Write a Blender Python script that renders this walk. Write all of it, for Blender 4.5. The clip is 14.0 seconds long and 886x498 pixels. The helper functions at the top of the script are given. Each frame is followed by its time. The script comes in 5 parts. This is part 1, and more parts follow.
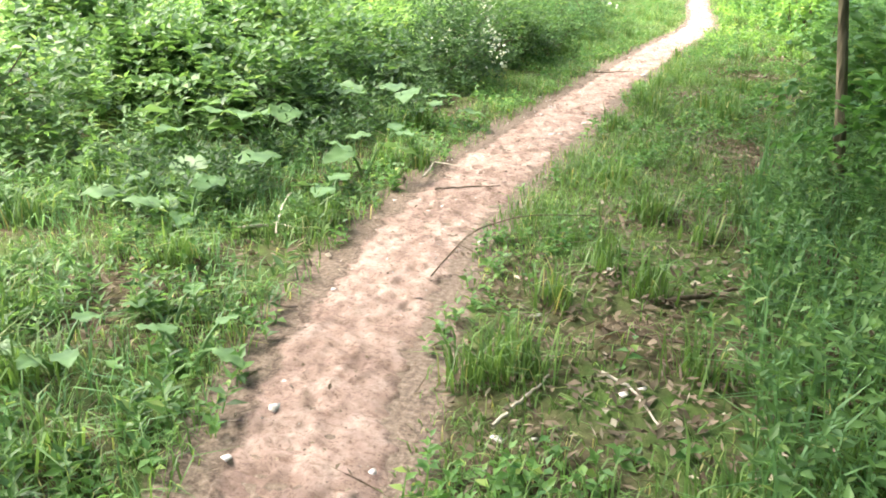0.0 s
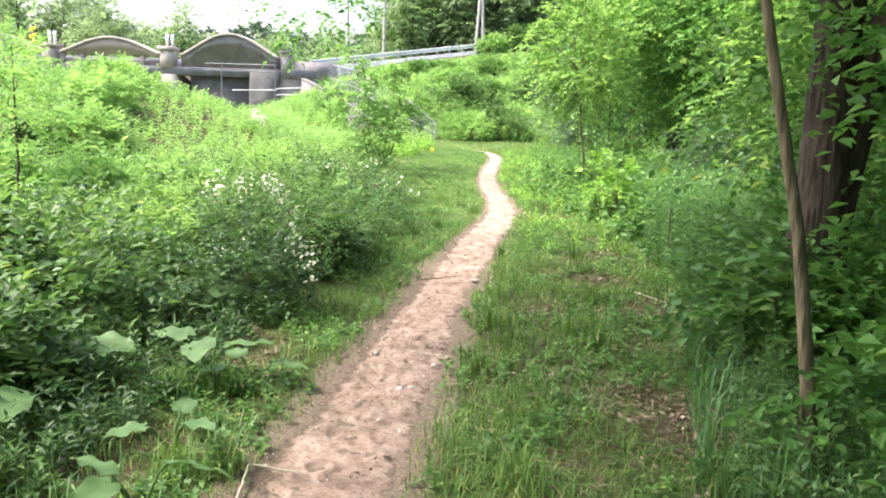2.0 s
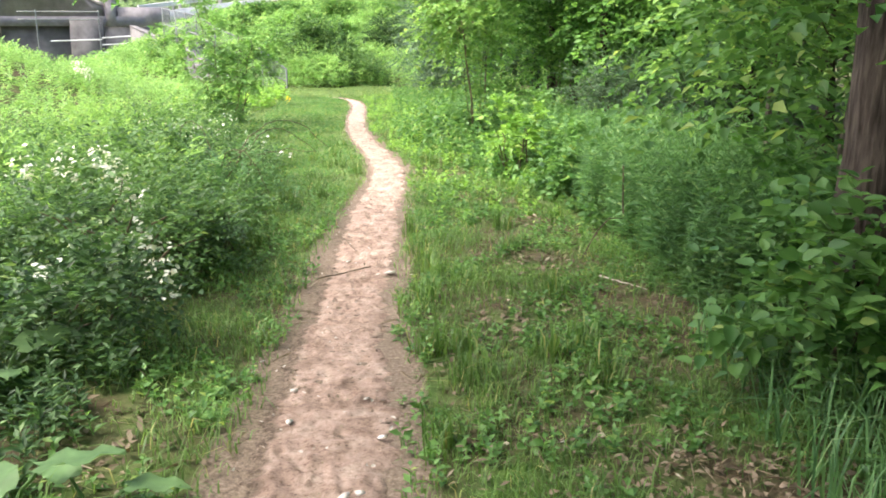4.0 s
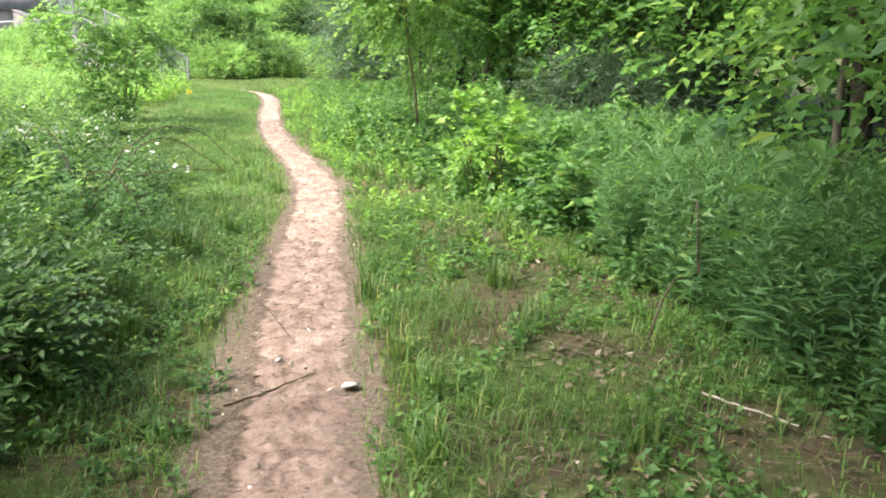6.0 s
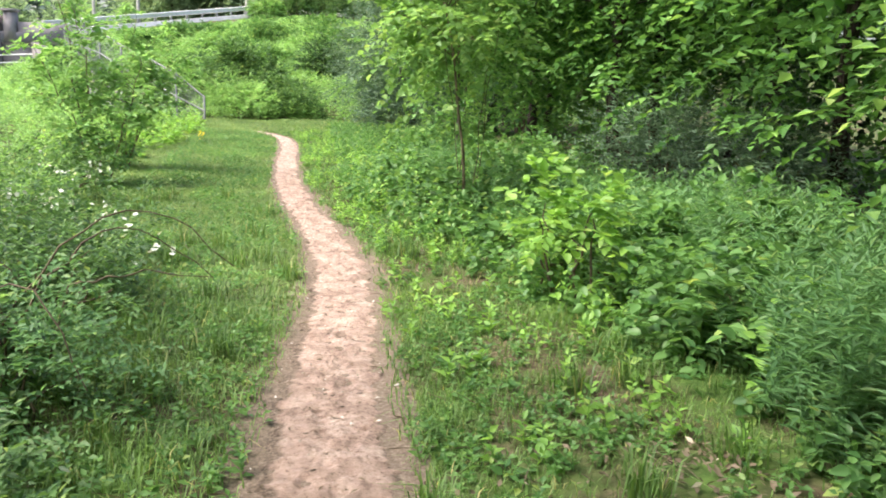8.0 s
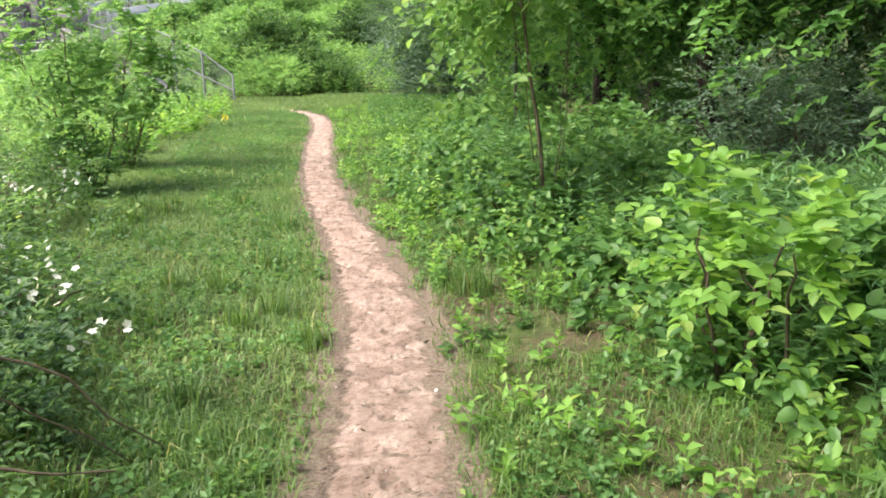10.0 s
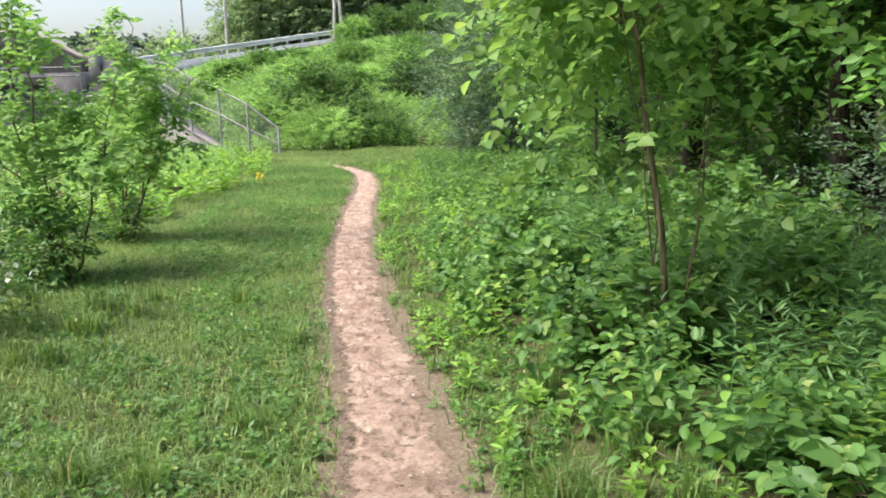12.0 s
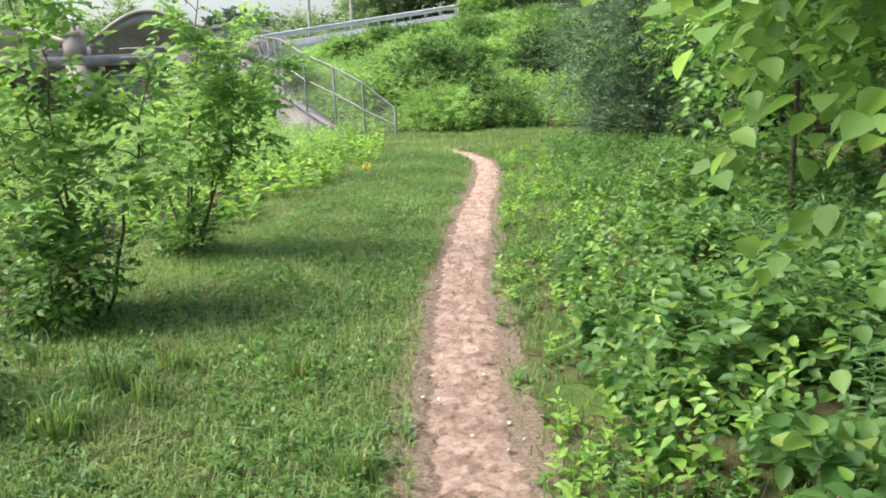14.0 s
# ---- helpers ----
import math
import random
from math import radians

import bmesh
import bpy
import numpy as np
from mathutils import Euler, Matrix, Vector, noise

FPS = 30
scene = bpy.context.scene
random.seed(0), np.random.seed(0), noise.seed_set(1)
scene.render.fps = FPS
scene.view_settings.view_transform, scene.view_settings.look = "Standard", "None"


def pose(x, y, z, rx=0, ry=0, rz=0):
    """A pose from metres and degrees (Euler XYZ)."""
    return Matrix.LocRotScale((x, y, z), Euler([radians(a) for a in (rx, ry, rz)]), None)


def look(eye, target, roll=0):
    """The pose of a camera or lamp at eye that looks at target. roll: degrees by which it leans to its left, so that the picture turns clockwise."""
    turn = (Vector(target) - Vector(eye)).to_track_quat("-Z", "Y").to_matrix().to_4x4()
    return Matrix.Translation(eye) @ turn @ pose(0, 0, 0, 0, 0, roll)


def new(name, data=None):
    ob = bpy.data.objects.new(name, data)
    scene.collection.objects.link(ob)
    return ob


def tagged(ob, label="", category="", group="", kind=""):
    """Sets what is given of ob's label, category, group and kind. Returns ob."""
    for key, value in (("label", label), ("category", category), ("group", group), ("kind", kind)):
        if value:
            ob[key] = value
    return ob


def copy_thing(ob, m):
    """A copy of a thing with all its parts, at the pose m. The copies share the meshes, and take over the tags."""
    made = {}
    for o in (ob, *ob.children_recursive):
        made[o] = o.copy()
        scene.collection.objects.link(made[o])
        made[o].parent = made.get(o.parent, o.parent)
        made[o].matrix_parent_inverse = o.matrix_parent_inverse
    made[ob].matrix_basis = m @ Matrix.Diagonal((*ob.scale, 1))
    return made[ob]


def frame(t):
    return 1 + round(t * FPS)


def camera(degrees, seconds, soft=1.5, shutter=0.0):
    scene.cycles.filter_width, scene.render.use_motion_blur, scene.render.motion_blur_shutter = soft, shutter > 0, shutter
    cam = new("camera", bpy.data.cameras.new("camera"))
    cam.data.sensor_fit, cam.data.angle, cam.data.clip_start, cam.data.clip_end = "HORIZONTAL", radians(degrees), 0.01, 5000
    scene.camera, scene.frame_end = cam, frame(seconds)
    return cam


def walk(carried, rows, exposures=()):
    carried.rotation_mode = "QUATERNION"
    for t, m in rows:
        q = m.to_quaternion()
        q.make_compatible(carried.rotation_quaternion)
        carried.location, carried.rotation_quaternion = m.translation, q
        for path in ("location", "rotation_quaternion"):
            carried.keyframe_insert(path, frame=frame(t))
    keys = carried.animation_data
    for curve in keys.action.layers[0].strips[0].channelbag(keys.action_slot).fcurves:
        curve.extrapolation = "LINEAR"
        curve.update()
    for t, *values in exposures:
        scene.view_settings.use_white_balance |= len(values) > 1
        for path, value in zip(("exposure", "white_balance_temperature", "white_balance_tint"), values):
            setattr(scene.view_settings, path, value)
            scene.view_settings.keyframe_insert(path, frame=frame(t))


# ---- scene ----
cam = camera(56, 14.0, soft=1.8)
PATH = [
    (0.0, look((0.992, 1.610, 1.430), (-0.4610, 6.0404, -0.3761), 1.14)),
    (0.5, look((0.774, 1.973, 1.449), (-0.4142, 6.5176, -0.2644), 2.08)),
    (0.8, look((0.660, 2.247, 1.480), (-0.7769, 6.8382, 0.1184), 0.48)),
    (1.0, look((0.599, 2.429, 1.506), (-1.0369, 6.8628, -0.1268), -0.52)),
    (1.2, look((0.552, 2.594, 1.531), (-0.7007, 7.2314, 0.1436), 1.24)),
    (1.5, look((0.475, 2.819, 1.558), (-0.0984, 7.6475, 0.3954), 2.00)),
    (2.0, look((0.299, 3.173, 1.558), (0.0456, 8.0963, 0.7230), 1.89)),
    (2.5, look((0.148, 3.572, 1.555), (0.1046, 8.5015, 0.7203), -0.47)),
    (3.0, look((-0.000, 4.000, 1.542), (0.0718, 8.9302, 0.7106), 0.83)),
    (3.5, look((-0.065, 4.442, 1.550), (0.2344, 9.3331, 0.5575), -0.77)),
    (3.7, look((-0.088, 4.627, 1.543), (0.3917, 9.4741, 0.4154), -0.48)),
    (5.8, look((-0.203, 7.063, 1.427), (0.6720, 11.8415, 0.2421), 0.53)),
    (6.0, look((-0.170, 7.268, 1.437), (0.9518, 11.9941, 0.2507), 0.48)),
    (6.5, look((-0.122, 7.733, 1.462), (0.7748, 12.5293, 0.3711), 1.82)),
    (7.0, look((-0.104, 8.227, 1.468), (1.1259, 12.9611, 0.4306), 0.87)),
    (7.5, look((-0.082, 8.761, 1.493), (0.8535, 13.5827, 0.5568), 1.33)),
    (8.0, look((-0.077, 9.254, 1.487), (0.9678, 14.0499, 0.5327), 1.81)),
    (8.5, look((-0.053, 9.767, 1.499), (0.7201, 14.6076, 0.5115), 1.02)),
    (9.0, look((-0.010, 10.273, 1.511), (0.7460, 15.1093, 0.4934), -0.82)),
    (9.2, look((0.026, 10.478, 1.518), (0.8531, 15.2872, 0.4280), -1.09)),
    (11.3, look((0.317, 12.794, 1.446), (0.9602, 17.6093, 0.2641), -2.54)),
    (11.5, look((0.348, 12.994, 1.449), (1.0569, 17.8523, 0.5016), -1.76)),
    (12.0, look((0.419, 13.507, 1.478), (0.8800, 18.4119, 0.6208), -1.72)),
    (12.1, look((0.432, 13.606, 1.480), (0.9462, 18.5128, 0.6651), -3.00)),
    (12.5, look((0.492, 13.989, 1.470), (1.0851, 18.8334, 0.3849), -2.77)),
    (13.0, look((0.527, 14.493, 1.511), (0.8559, 19.3788, 0.5006), -0.53)),
    (13.5, look((0.495, 14.998, 1.529), (0.9056, 19.8824, 0.5412), -1.12)),
    (14.0, look((0.475, 15.595, 1.526), (0.2085, 20.4930, 0.5563), -2.05)),
]
EXPOSURES = [(0.0, 2.38), (0.5, 2.1), (1.0, 1.9), (1.5, 1.95), (3.0, 1.86), (6.0, 1.68), (9.0, 1.44), (11.5, 1.22), (14.0, 1.2)]
SKY, SUN = 0.14, 2.4
walk(cam, PATH, EXPOSURES)

# ---- sky and sun: bright thin overcast ----
world = bpy.data.worlds.new("world")
scene.world = world
world.use_nodes = True
wn, wl = world.node_tree.nodes, world.node_tree.links
sky = wn.new("ShaderNodeTexSky")
sky.sky_type, sky.sun_disc = "NISHITA", False
sky.sun_elevation, sky.sun_rotation = radians(56), radians(-93)
sky.air_density, sky.dust_density, sky.ozone_density = 1.0, 5.0, 0.6
wl.new(sky.outputs[0], wn["Background"].inputs[0])
wn["Background"].inputs[1].default_value = SKY
sun = new("sun", bpy.data.lights.new("sun", "SUN"))
sun.data.energy, sun.data.angle, sun.data.color = SUN, radians(32), (1.0, 0.95, 0.86)
sun.matrix_world = look((-9.6, -0.6, 14.0), (0, 0, 0))

rng = np.random.default_rng(7)


# ---- materials ----
def material(name, rough=0.8, spec=0.3):
    m = bpy.data.materials.new(name)
    m.use_nodes = True
    b = m.node_tree.nodes["Principled BSDF"]
    b.inputs["Roughness"].default_value = rough
    b.inputs["Specular IOR Level"].default_value = spec
    return m, m.node_tree.nodes, m.node_tree.links, b


def ramp(nt, links, src, stops):
    r = nt.new("ShaderNodeValToRGB")
    while len(r.color_ramp.elements) < len(stops):
        r.color_ramp.elements.new(0.5)
    for e, (p, c) in zip(r.color_ramp.elements, stops):
        e.position, e.color = p, (*c, 1)
    links.new(src, r.inputs[0])
    return r.outputs[0]


def noise_tex(nt, links, scale, detail=4, rough=0.55, coord="Object"):
    tc = nt.new("ShaderNodeTexCoord")
    n = nt.new("ShaderNodeTexNoise")
    n.inputs["Scale"].default_value, n.inputs["Detail"].default_value, n.inputs["Roughness"].default_value = scale, detail, rough
    links.new(tc.outputs[coord], n.inputs["Vector"])
    return n.outputs["Fac"]


def mix(nt, links, kind, fac, a, b):
    m = nt.new("ShaderNodeMixRGB")
    m.blend_type = kind
    for s, v in zip(m.inputs, (fac, a, b)):
        if isinstance(v, (int, float)):
            s.default_value = v
        elif isinstance(v, tuple):
            s.default_value = (*v, 1)
        else:
            links.new(v, s)
    return m.outputs[0]


def bump(nt, links, b, src, strength=0.4, dist=0.01):
    n = nt.new("ShaderNodeBump")
    n.inputs["Strength"].default_value, n.inputs["Distance"].default_value = strength, dist
    links.new(src, n.inputs["Height"])
    links.new(n.outputs[0], b.inputs["Normal"])


def leaf_material(name, dark, light, tip, rough=0.5, through_share=0.35, patch=0.8):
    """Leaves: each leaf its own green, whole patches lighter or darker, light shining through."""
    m, nt, links, b = material(name, rough, 0.3)
    dark, light, tip = ((r * 1.06, v * 0.93, w * 1.55) if v > r and v > w * 1.5 else (r, v, w) for r, v, w in (dark, light, tip))
    g = nt.new("ShaderNodeNewGeometry")
    col = ramp(nt, links, g.outputs["Random Per Island"], [(0.0, dark), (0.55, light), (0.93, light), (1.0, tip)])
    big = ramp(nt, links, noise_tex(nt, links, patch, 3), [(0.3, (0.62, 0.66, 0.6)), (0.7, (1.2, 1.16, 1.1))])
    col = mix(nt, links, "MULTIPLY", 1.0, col, big)
    links.new(col, b.inputs["Base Color"])
    tr = nt.new("ShaderNodeBsdfTranslucent")
    links.new(mix(nt, links, "MULTIPLY", 1.0, col, (1.35, 1.3, 0.85)), tr.inputs[0])
    mx = nt.new("ShaderNodeMixShader")
    mx.inputs[0].default_value = through_share
    links.new(b.outputs[0], mx.inputs[1])
    links.new(tr.outputs[0], mx.inputs[2])
    links.new(mx.outputs[0], nt["Material Output"].inputs[0])
    return m


GRASS = leaf_material("grass_blades", (0.066, 0.155, 0.026), (0.145, 0.285, 0.05), (0.46, 0.42, 0.2), 0.45, 0.4, 1.3)
MEADOW = leaf_material("meadow_grass", (0.105, 0.22, 0.045), (0.205, 0.35, 0.078), (0.38, 0.38, 0.16), 0.5, 0.4, 0.6)
WEED = leaf_material("weed_leaves", (0.045, 0.12, 0.026), (0.12, 0.26, 0.052), (0.26, 0.41, 0.09), 0.45, 0.4)
FIELD = leaf_material("field_leaves", (0.15, 0.36, 0.07), (0.28, 0.53, 0.12), (0.42, 0.6, 0.18), 0.5, 0.45, 0.5)
BROAD = leaf_material("broad_leaves", (0.065, 0.18, 0.036), (0.145, 0.325, 0.062), (0.34, 0.5, 0.095), 0.4, 0.45)
ROD = leaf_material("goldenrod_leaves", (0.07, 0.185, 0.048), (0.14, 0.315, 0.08), (0.29, 0.48, 0.14), 0.5, 0.42)
WOODS = leaf_material("woodland_leaves", (0.05, 0.155, 0.029), (0.145, 0.355, 0.057), (0.28, 0.54, 0.09), 0.45, 0.42, 0.5)
LIGHTLEAF = leaf_material("sapling_leaves", (0.13, 0.3, 0.06), (0.245, 0.47, 0.095), (0.4, 0.58, 0.13), 0.45, 0.52)
YELLOW = leaf_material("yellow_green_leaves", (0.15, 0.36, 0.045), (0.25, 0.5, 0.07), (0.38, 0.57, 0.11), 0.45, 0.45)
OLIVE = leaf_material("grey_green_leaves", (0.06, 0.14, 0.058), (0.15, 0.265, 0.115), (0.26, 0.37, 0.18), 0.55, 0.33)
# dark greens of dark bushes; in the undergrowth they stand in for shade
DARKBUSH = leaf_material("dark_bush_leaves", (0.026, 0.07, 0.018), (0.068, 0.16, 0.036), (0.17, 0.32, 0.07), 0.5, 0.36)
BURDOCK = leaf_material("burdock_leaf", (0.08, 0.185, 0.045), (0.135, 0.275, 0.07), (0.2, 0.34, 0.095), 0.5, 0.4, 9.0)
# leaf greens lifted and greyed: distance haze put into the colour
HAZED_LEAF = leaf_material("hazed_tree_leaves", (0.15, 0.28, 0.10), (0.26, 0.42, 0.16), (0.34, 0.5, 0.2), 0.6, 0.45, 0.2)
DRY = leaf_material("dry_leaves", (0.1, 0.073, 0.053), (0.21, 0.165, 0.125), (0.5, 0.44, 0.37), 0.8, 0.1, 2.0)
PETAL = leaf_material("white_petals", (0.72, 0.72, 0.72), (0.84, 0.85, 0.88), (0.88, 0.89, 0.92), 0.6, 0.3, 3.0)
GOLD = leaf_material("yellow_petals", (0.75, 0.55, 0.05), (0.8, 0.62, 0.05), (0.85, 0.7, 0.1), 0.6, 0.3, 3.0)


def earth_material():
    m, nt, links, b = material("earth", 0.95, 0.1)
    soil = ramp(nt, links, noise_tex(nt, links, 26, 6, 0.7), [(0.3, (0.04, 0.03, 0.02)), (0.55, (0.105, 0.08, 0.052)), (0.75, (0.22, 0.17, 0.115))])
    moss = ramp(nt, links, noise_tex(nt, links, 9, 5), [(0.3, (0.04, 0.075, 0.02)), (0.7, (0.1, 0.165, 0.04))])
    cover = ramp(nt, links, noise_tex(nt, links, 1.1, 5, 0.65), [(0.40, (0, 0, 0)), (0.60, (1, 1, 1))])
    worn = nt.new("ShaderNodeAttribute")
    worn.attribute_name = "worn"
    edge = ramp(nt, links, mix(nt, links, "OVERLAY", 0.8, worn.outputs["Color"], noise_tex(nt, links, 14, 5, 0.7)), [(0.35, (0, 0, 0)), (0.6, (1, 1, 1))])
    trod = ramp(nt, links, noise_tex(nt, links, 45, 6, 0.75), [(0.32, (0.08, 0.06, 0.046)), (0.5, (0.175, 0.135, 0.105)), (0.7, (0.32, 0.255, 0.21))])
    links.new(mix(nt, links, "MIX", edge, mix(nt, links, "MIX", cover, soil, moss), trod), b.inputs["Base Color"])
    bump(nt, links, b, noise_tex(nt, links, 40, 6, 0.7), 0.7, 0.02)
    return m


def dirt_material():
    m, nt, links, b = material("trodden_sandy_dirt", 0.93, 0.15)
    base = ramp(nt, links, noise_tex(nt, links, 6, 5, 0.65), [(0.28, (0.24, 0.173, 0.145)), (0.5, (0.43, 0.323, 0.28)), (0.75, (0.6, 0.49, 0.44))])
    grit = ramp(nt, links, noise_tex(nt, links, 55, 6, 0.8), [(0.34, (0.42, 0.38, 0.34)), (0.47, (0.95, 0.94, 0.93)), (0.6, (1.05, 1.04, 1.03)), (0.74, (1.4, 1.38, 1.36))])
    tc = nt.new("ShaderNodeTexCoord")
    mp = nt.new("ShaderNodeMapping")
    mp.inputs["Scale"].default_value = (16, 38, 20)
    streak = nt.new("ShaderNodeTexNoise")
    streak.inputs["Scale"].default_value, streak.inputs["Detail"].default_value, streak.inputs["Roughness"].default_value = 1.0, 5, 0.7
    links.new(tc.outputs["Object"], mp.inputs[0])
    links.new(mp.outputs[0], streak.inputs["Vector"])
    # dark streaks in the colour stand in for shadows in footprints
    base = mix(nt, links, "MULTIPLY", 1.0, base, ramp(nt, links, streak.outputs["Fac"], [(0.36, (0.72, 0.67, 0.64)), (0.44, (0.97, 0.96, 0.95)), (0.62, (1.08, 1.08, 1.08))]))
    rim = nt.new("ShaderNodeAttribute")
    rim.attribute_name = "rim"
    humus = ramp(nt, links, noise_tex(nt, links, 50, 6, 0.75), [(0.34, (0.08, 0.06, 0.048)), (0.52, (0.2, 0.155, 0.125)), (0.72, (0.4, 0.33, 0.28))])
    share = ramp(nt, links, mix(nt, links, "OVERLAY", 0.85, rim.outputs["Color"], noise_tex(nt, links, 12, 5, 0.7)), [(0.3, (0, 0, 0)), (0.62, (1, 1, 1))])
    base = mix(nt, links, "MIX", share, base, humus)
    damp = ramp(nt, links, noise_tex(nt, links, 1.4, 4), [(0.35, (0.82, 0.8, 0.78)), (0.65, (1.05, 1.04, 1.03))])
    col = mix(nt, links, "MULTIPLY", 1.0, mix(nt, links, "MULTIPLY", 1.0, base, grit), damp)
    links.new(col, b.inputs["Base Color"])
    bump(nt, links, b, noise_tex(nt, links, 45, 8, 0.8), 1.0, 0.02)
    return m


def plain(name, a, c, scale=8, rough=0.85, metal=0.0, rel=0.3):
    m, nt, links, b = material(name, rough)
    n = noise_tex(nt, links, scale, 6, 0.65)
    col = ramp(nt, links, n, [(0.3, a), (0.7, c)])
    col = mix(nt, links, "MULTIPLY", 1.0, col, ramp(nt, links, noise_tex(nt, links, scale * 0.15, 3), [(0.3, (0.75, 0.75, 0.75)), (0.7, (1.1, 1.1, 1.1))]))
    links.new(col, b.inputs["Base Color"])
    b.inputs["Metallic"].default_value = metal
    bump(nt, links, b, n, rel, 0.02)
    return m


def bark_material(name, a, c):
    m, nt, links, b = material(name, 0.95, 0.15)
    tc = nt.new("ShaderNodeTexCoord")
    mp = nt.new("ShaderNodeMapping")
    mp.inputs["Scale"].default_value = (22, 22, 3.5)
    n = nt.new("ShaderNodeTexNoise")
    n.inputs["Scale"].default_value, n.inputs["Detail"].default_value = 1.6, 6
    links.new(tc.outputs["Object"], mp.inputs[0])
    links.new(mp.outputs[0], n.inputs["Vector"])
    links.new(ramp(nt, links, n.outputs["Fac"], [(0.35, a), (0.65, c)]), b.inputs["Base Color"])
    bump(nt, links, b, n.outputs["Fac"], 0.9, 0.03)
    return m


EARTH, DIRT = earth_material(), dirt_material()
BARK = bark_material("dark_bark", (0.028, 0.021, 0.018), (0.085, 0.068, 0.058))
THINBARK = bark_material("brown_bark", (0.06, 0.052, 0.042), (0.16, 0.135, 0.108))
SLIMBARK = bark_material("pale_brown_bark", (0.09, 0.078, 0.05), (0.25, 0.2, 0.135))
TWIG = plain("twig_wood", (0.06, 0.045, 0.03), (0.16, 0.12, 0.08), 30)
PALEWOOD = plain("bleached_wood", (0.38, 0.33, 0.26), (0.55, 0.5, 0.42), 40)
CHIP = plain("pale_stone", (0.48, 0.43, 0.39), (0.76, 0.71, 0.67), 50)
CLOD = plain("damp_clod", (0.1, 0.075, 0.06), (0.2, 0.15, 0.12), 40)
PEBBLE = plain("pebble", (0.26, 0.21, 0.17), (0.5, 0.42, 0.36), 30)
CONCRETE = plain("weathered_concrete", (0.18, 0.16, 0.172), (0.36, 0.33, 0.348), 0.9, 0.9)
# darker concrete of the wing wall and of the backing under the deck
DARK_CONCRETE = plain("dark_grey_concrete", (0.1, 0.094, 0.098), (0.23, 0.215, 0.22), 0.8, 0.9)
CONCRETE_LIGHT = plain("pale_concrete", (0.4, 0.33, 0.31), (0.54, 0.47, 0.44), 1.2, 0.9)
STEEL = plain("galvanised_steel", (0.17, 0.175, 0.18), (0.28, 0.285, 0.29), 6, 0.5, 0.3, 0.05)
RAIL = plain("white_guardrail_steel", (0.74, 0.74, 0.74), (0.85, 0.85, 0.85), 3, 0.5, 0.0, 0.05)
ASPHALT = plain("asphalt", (0.045, 0.045, 0.047), (0.075, 0.074, 0.073), 20)
POLEWOOD = plain("weathered_pole_wood", (0.36, 0.34, 0.32), (0.58, 0.56, 0.54), 3)
# near-white base colour: sunlight on the kerb is put into the concrete
SUNLIT_KERB = plain("sunlit_concrete", (0.62, 0.6, 0.58), (0.82, 0.8, 0.78), 2.0, 0.85)
WIRE = plain("cable", (0.03, 0.03, 0.03), (0.05, 0.05, 0.05))


# ---- mesh tools ----
def raw(name, V, F, mat, smooth=False):
    """A mesh from arrays of corners and of faces that all have as many corners."""
    V, F = np.asarray(V, dtype=np.float32), np.asarray(F, dtype=np.int32)
    me = bpy.data.meshes.new(name)
    me.vertices.add(len(V))
    me.vertices.foreach_set("co", V.ravel())
    me.loops.add(F.size)
    me.loops.foreach_set("vertex_index", F.ravel())
    me.polygons.add(len(F))
    me.polygons.foreach_set("loop_start", np.arange(0, F.size, F.shape[1], dtype=np.int32))
    if smooth:
        me.polygons.foreach_set("use_smooth", np.ones(len(F), dtype=bool))
    me.materials.append(mat)
    me.update(calc_edges=True)
    return me


def join(pieces):
    V, F, n = [], [], 0
    for v, f in pieces:
        V.append(v)
        F.append(np.asarray(f) + n)
        n += len(v)
    return np.concatenate(V), np.concatenate(F)


def part(name, me, parent, label=""):
    ob = new(name, me)
    ob.parent = parent
    return tagged(ob, label) if label else ob


def unit(a):
    return a / np.maximum(np.linalg.norm(a, axis=-1, keepdims=True), 1e-9)


def tube(points, radii, sides=6):
    P = np.asarray(points, float)
    T = unit(np.gradient(P, axis=0))
    ref = np.array([0.0, 0.0, 1.0]) if abs(T[0, 2]) < 0.8 else np.array([1.0, 0.0, 0.0])
    A = unit(np.cross(T, ref))
    B = np.cross(T, A)
    a = np.linspace(0, 2 * np.pi, sides, endpoint=False)
    R = np.asarray(radii, float)[:, None, None]
    V = P[:, None] + R * (np.cos(a)[None, :, None] * A[:, None] + np.sin(a)[None, :, None] * B[:, None])
    n = len(P)
    i, j = np.meshgrid(np.arange(n - 1), np.arange(sides), indexing="ij")
    k = (j + 1) % sides
    F = np.stack([i * sides + j, i * sides + k, (i + 1) * sides + k, (i + 1) * sides + j], -1).reshape(-1, 4)
    return V.reshape(-1, 3), F


def block(x0, y0, z0, x1, y1, z1):
    V = np.array([(x, y, z) for z in (z0, z1) for y in (y0, y1) for x in (x0, x1)], float)
    F = np.array([(0, 2, 3, 1), (4, 5, 7, 6), (0, 1, 5, 4), (2, 6, 7, 3), (0, 4, 6, 2), (1, 3, 7, 5)])
    return V, F


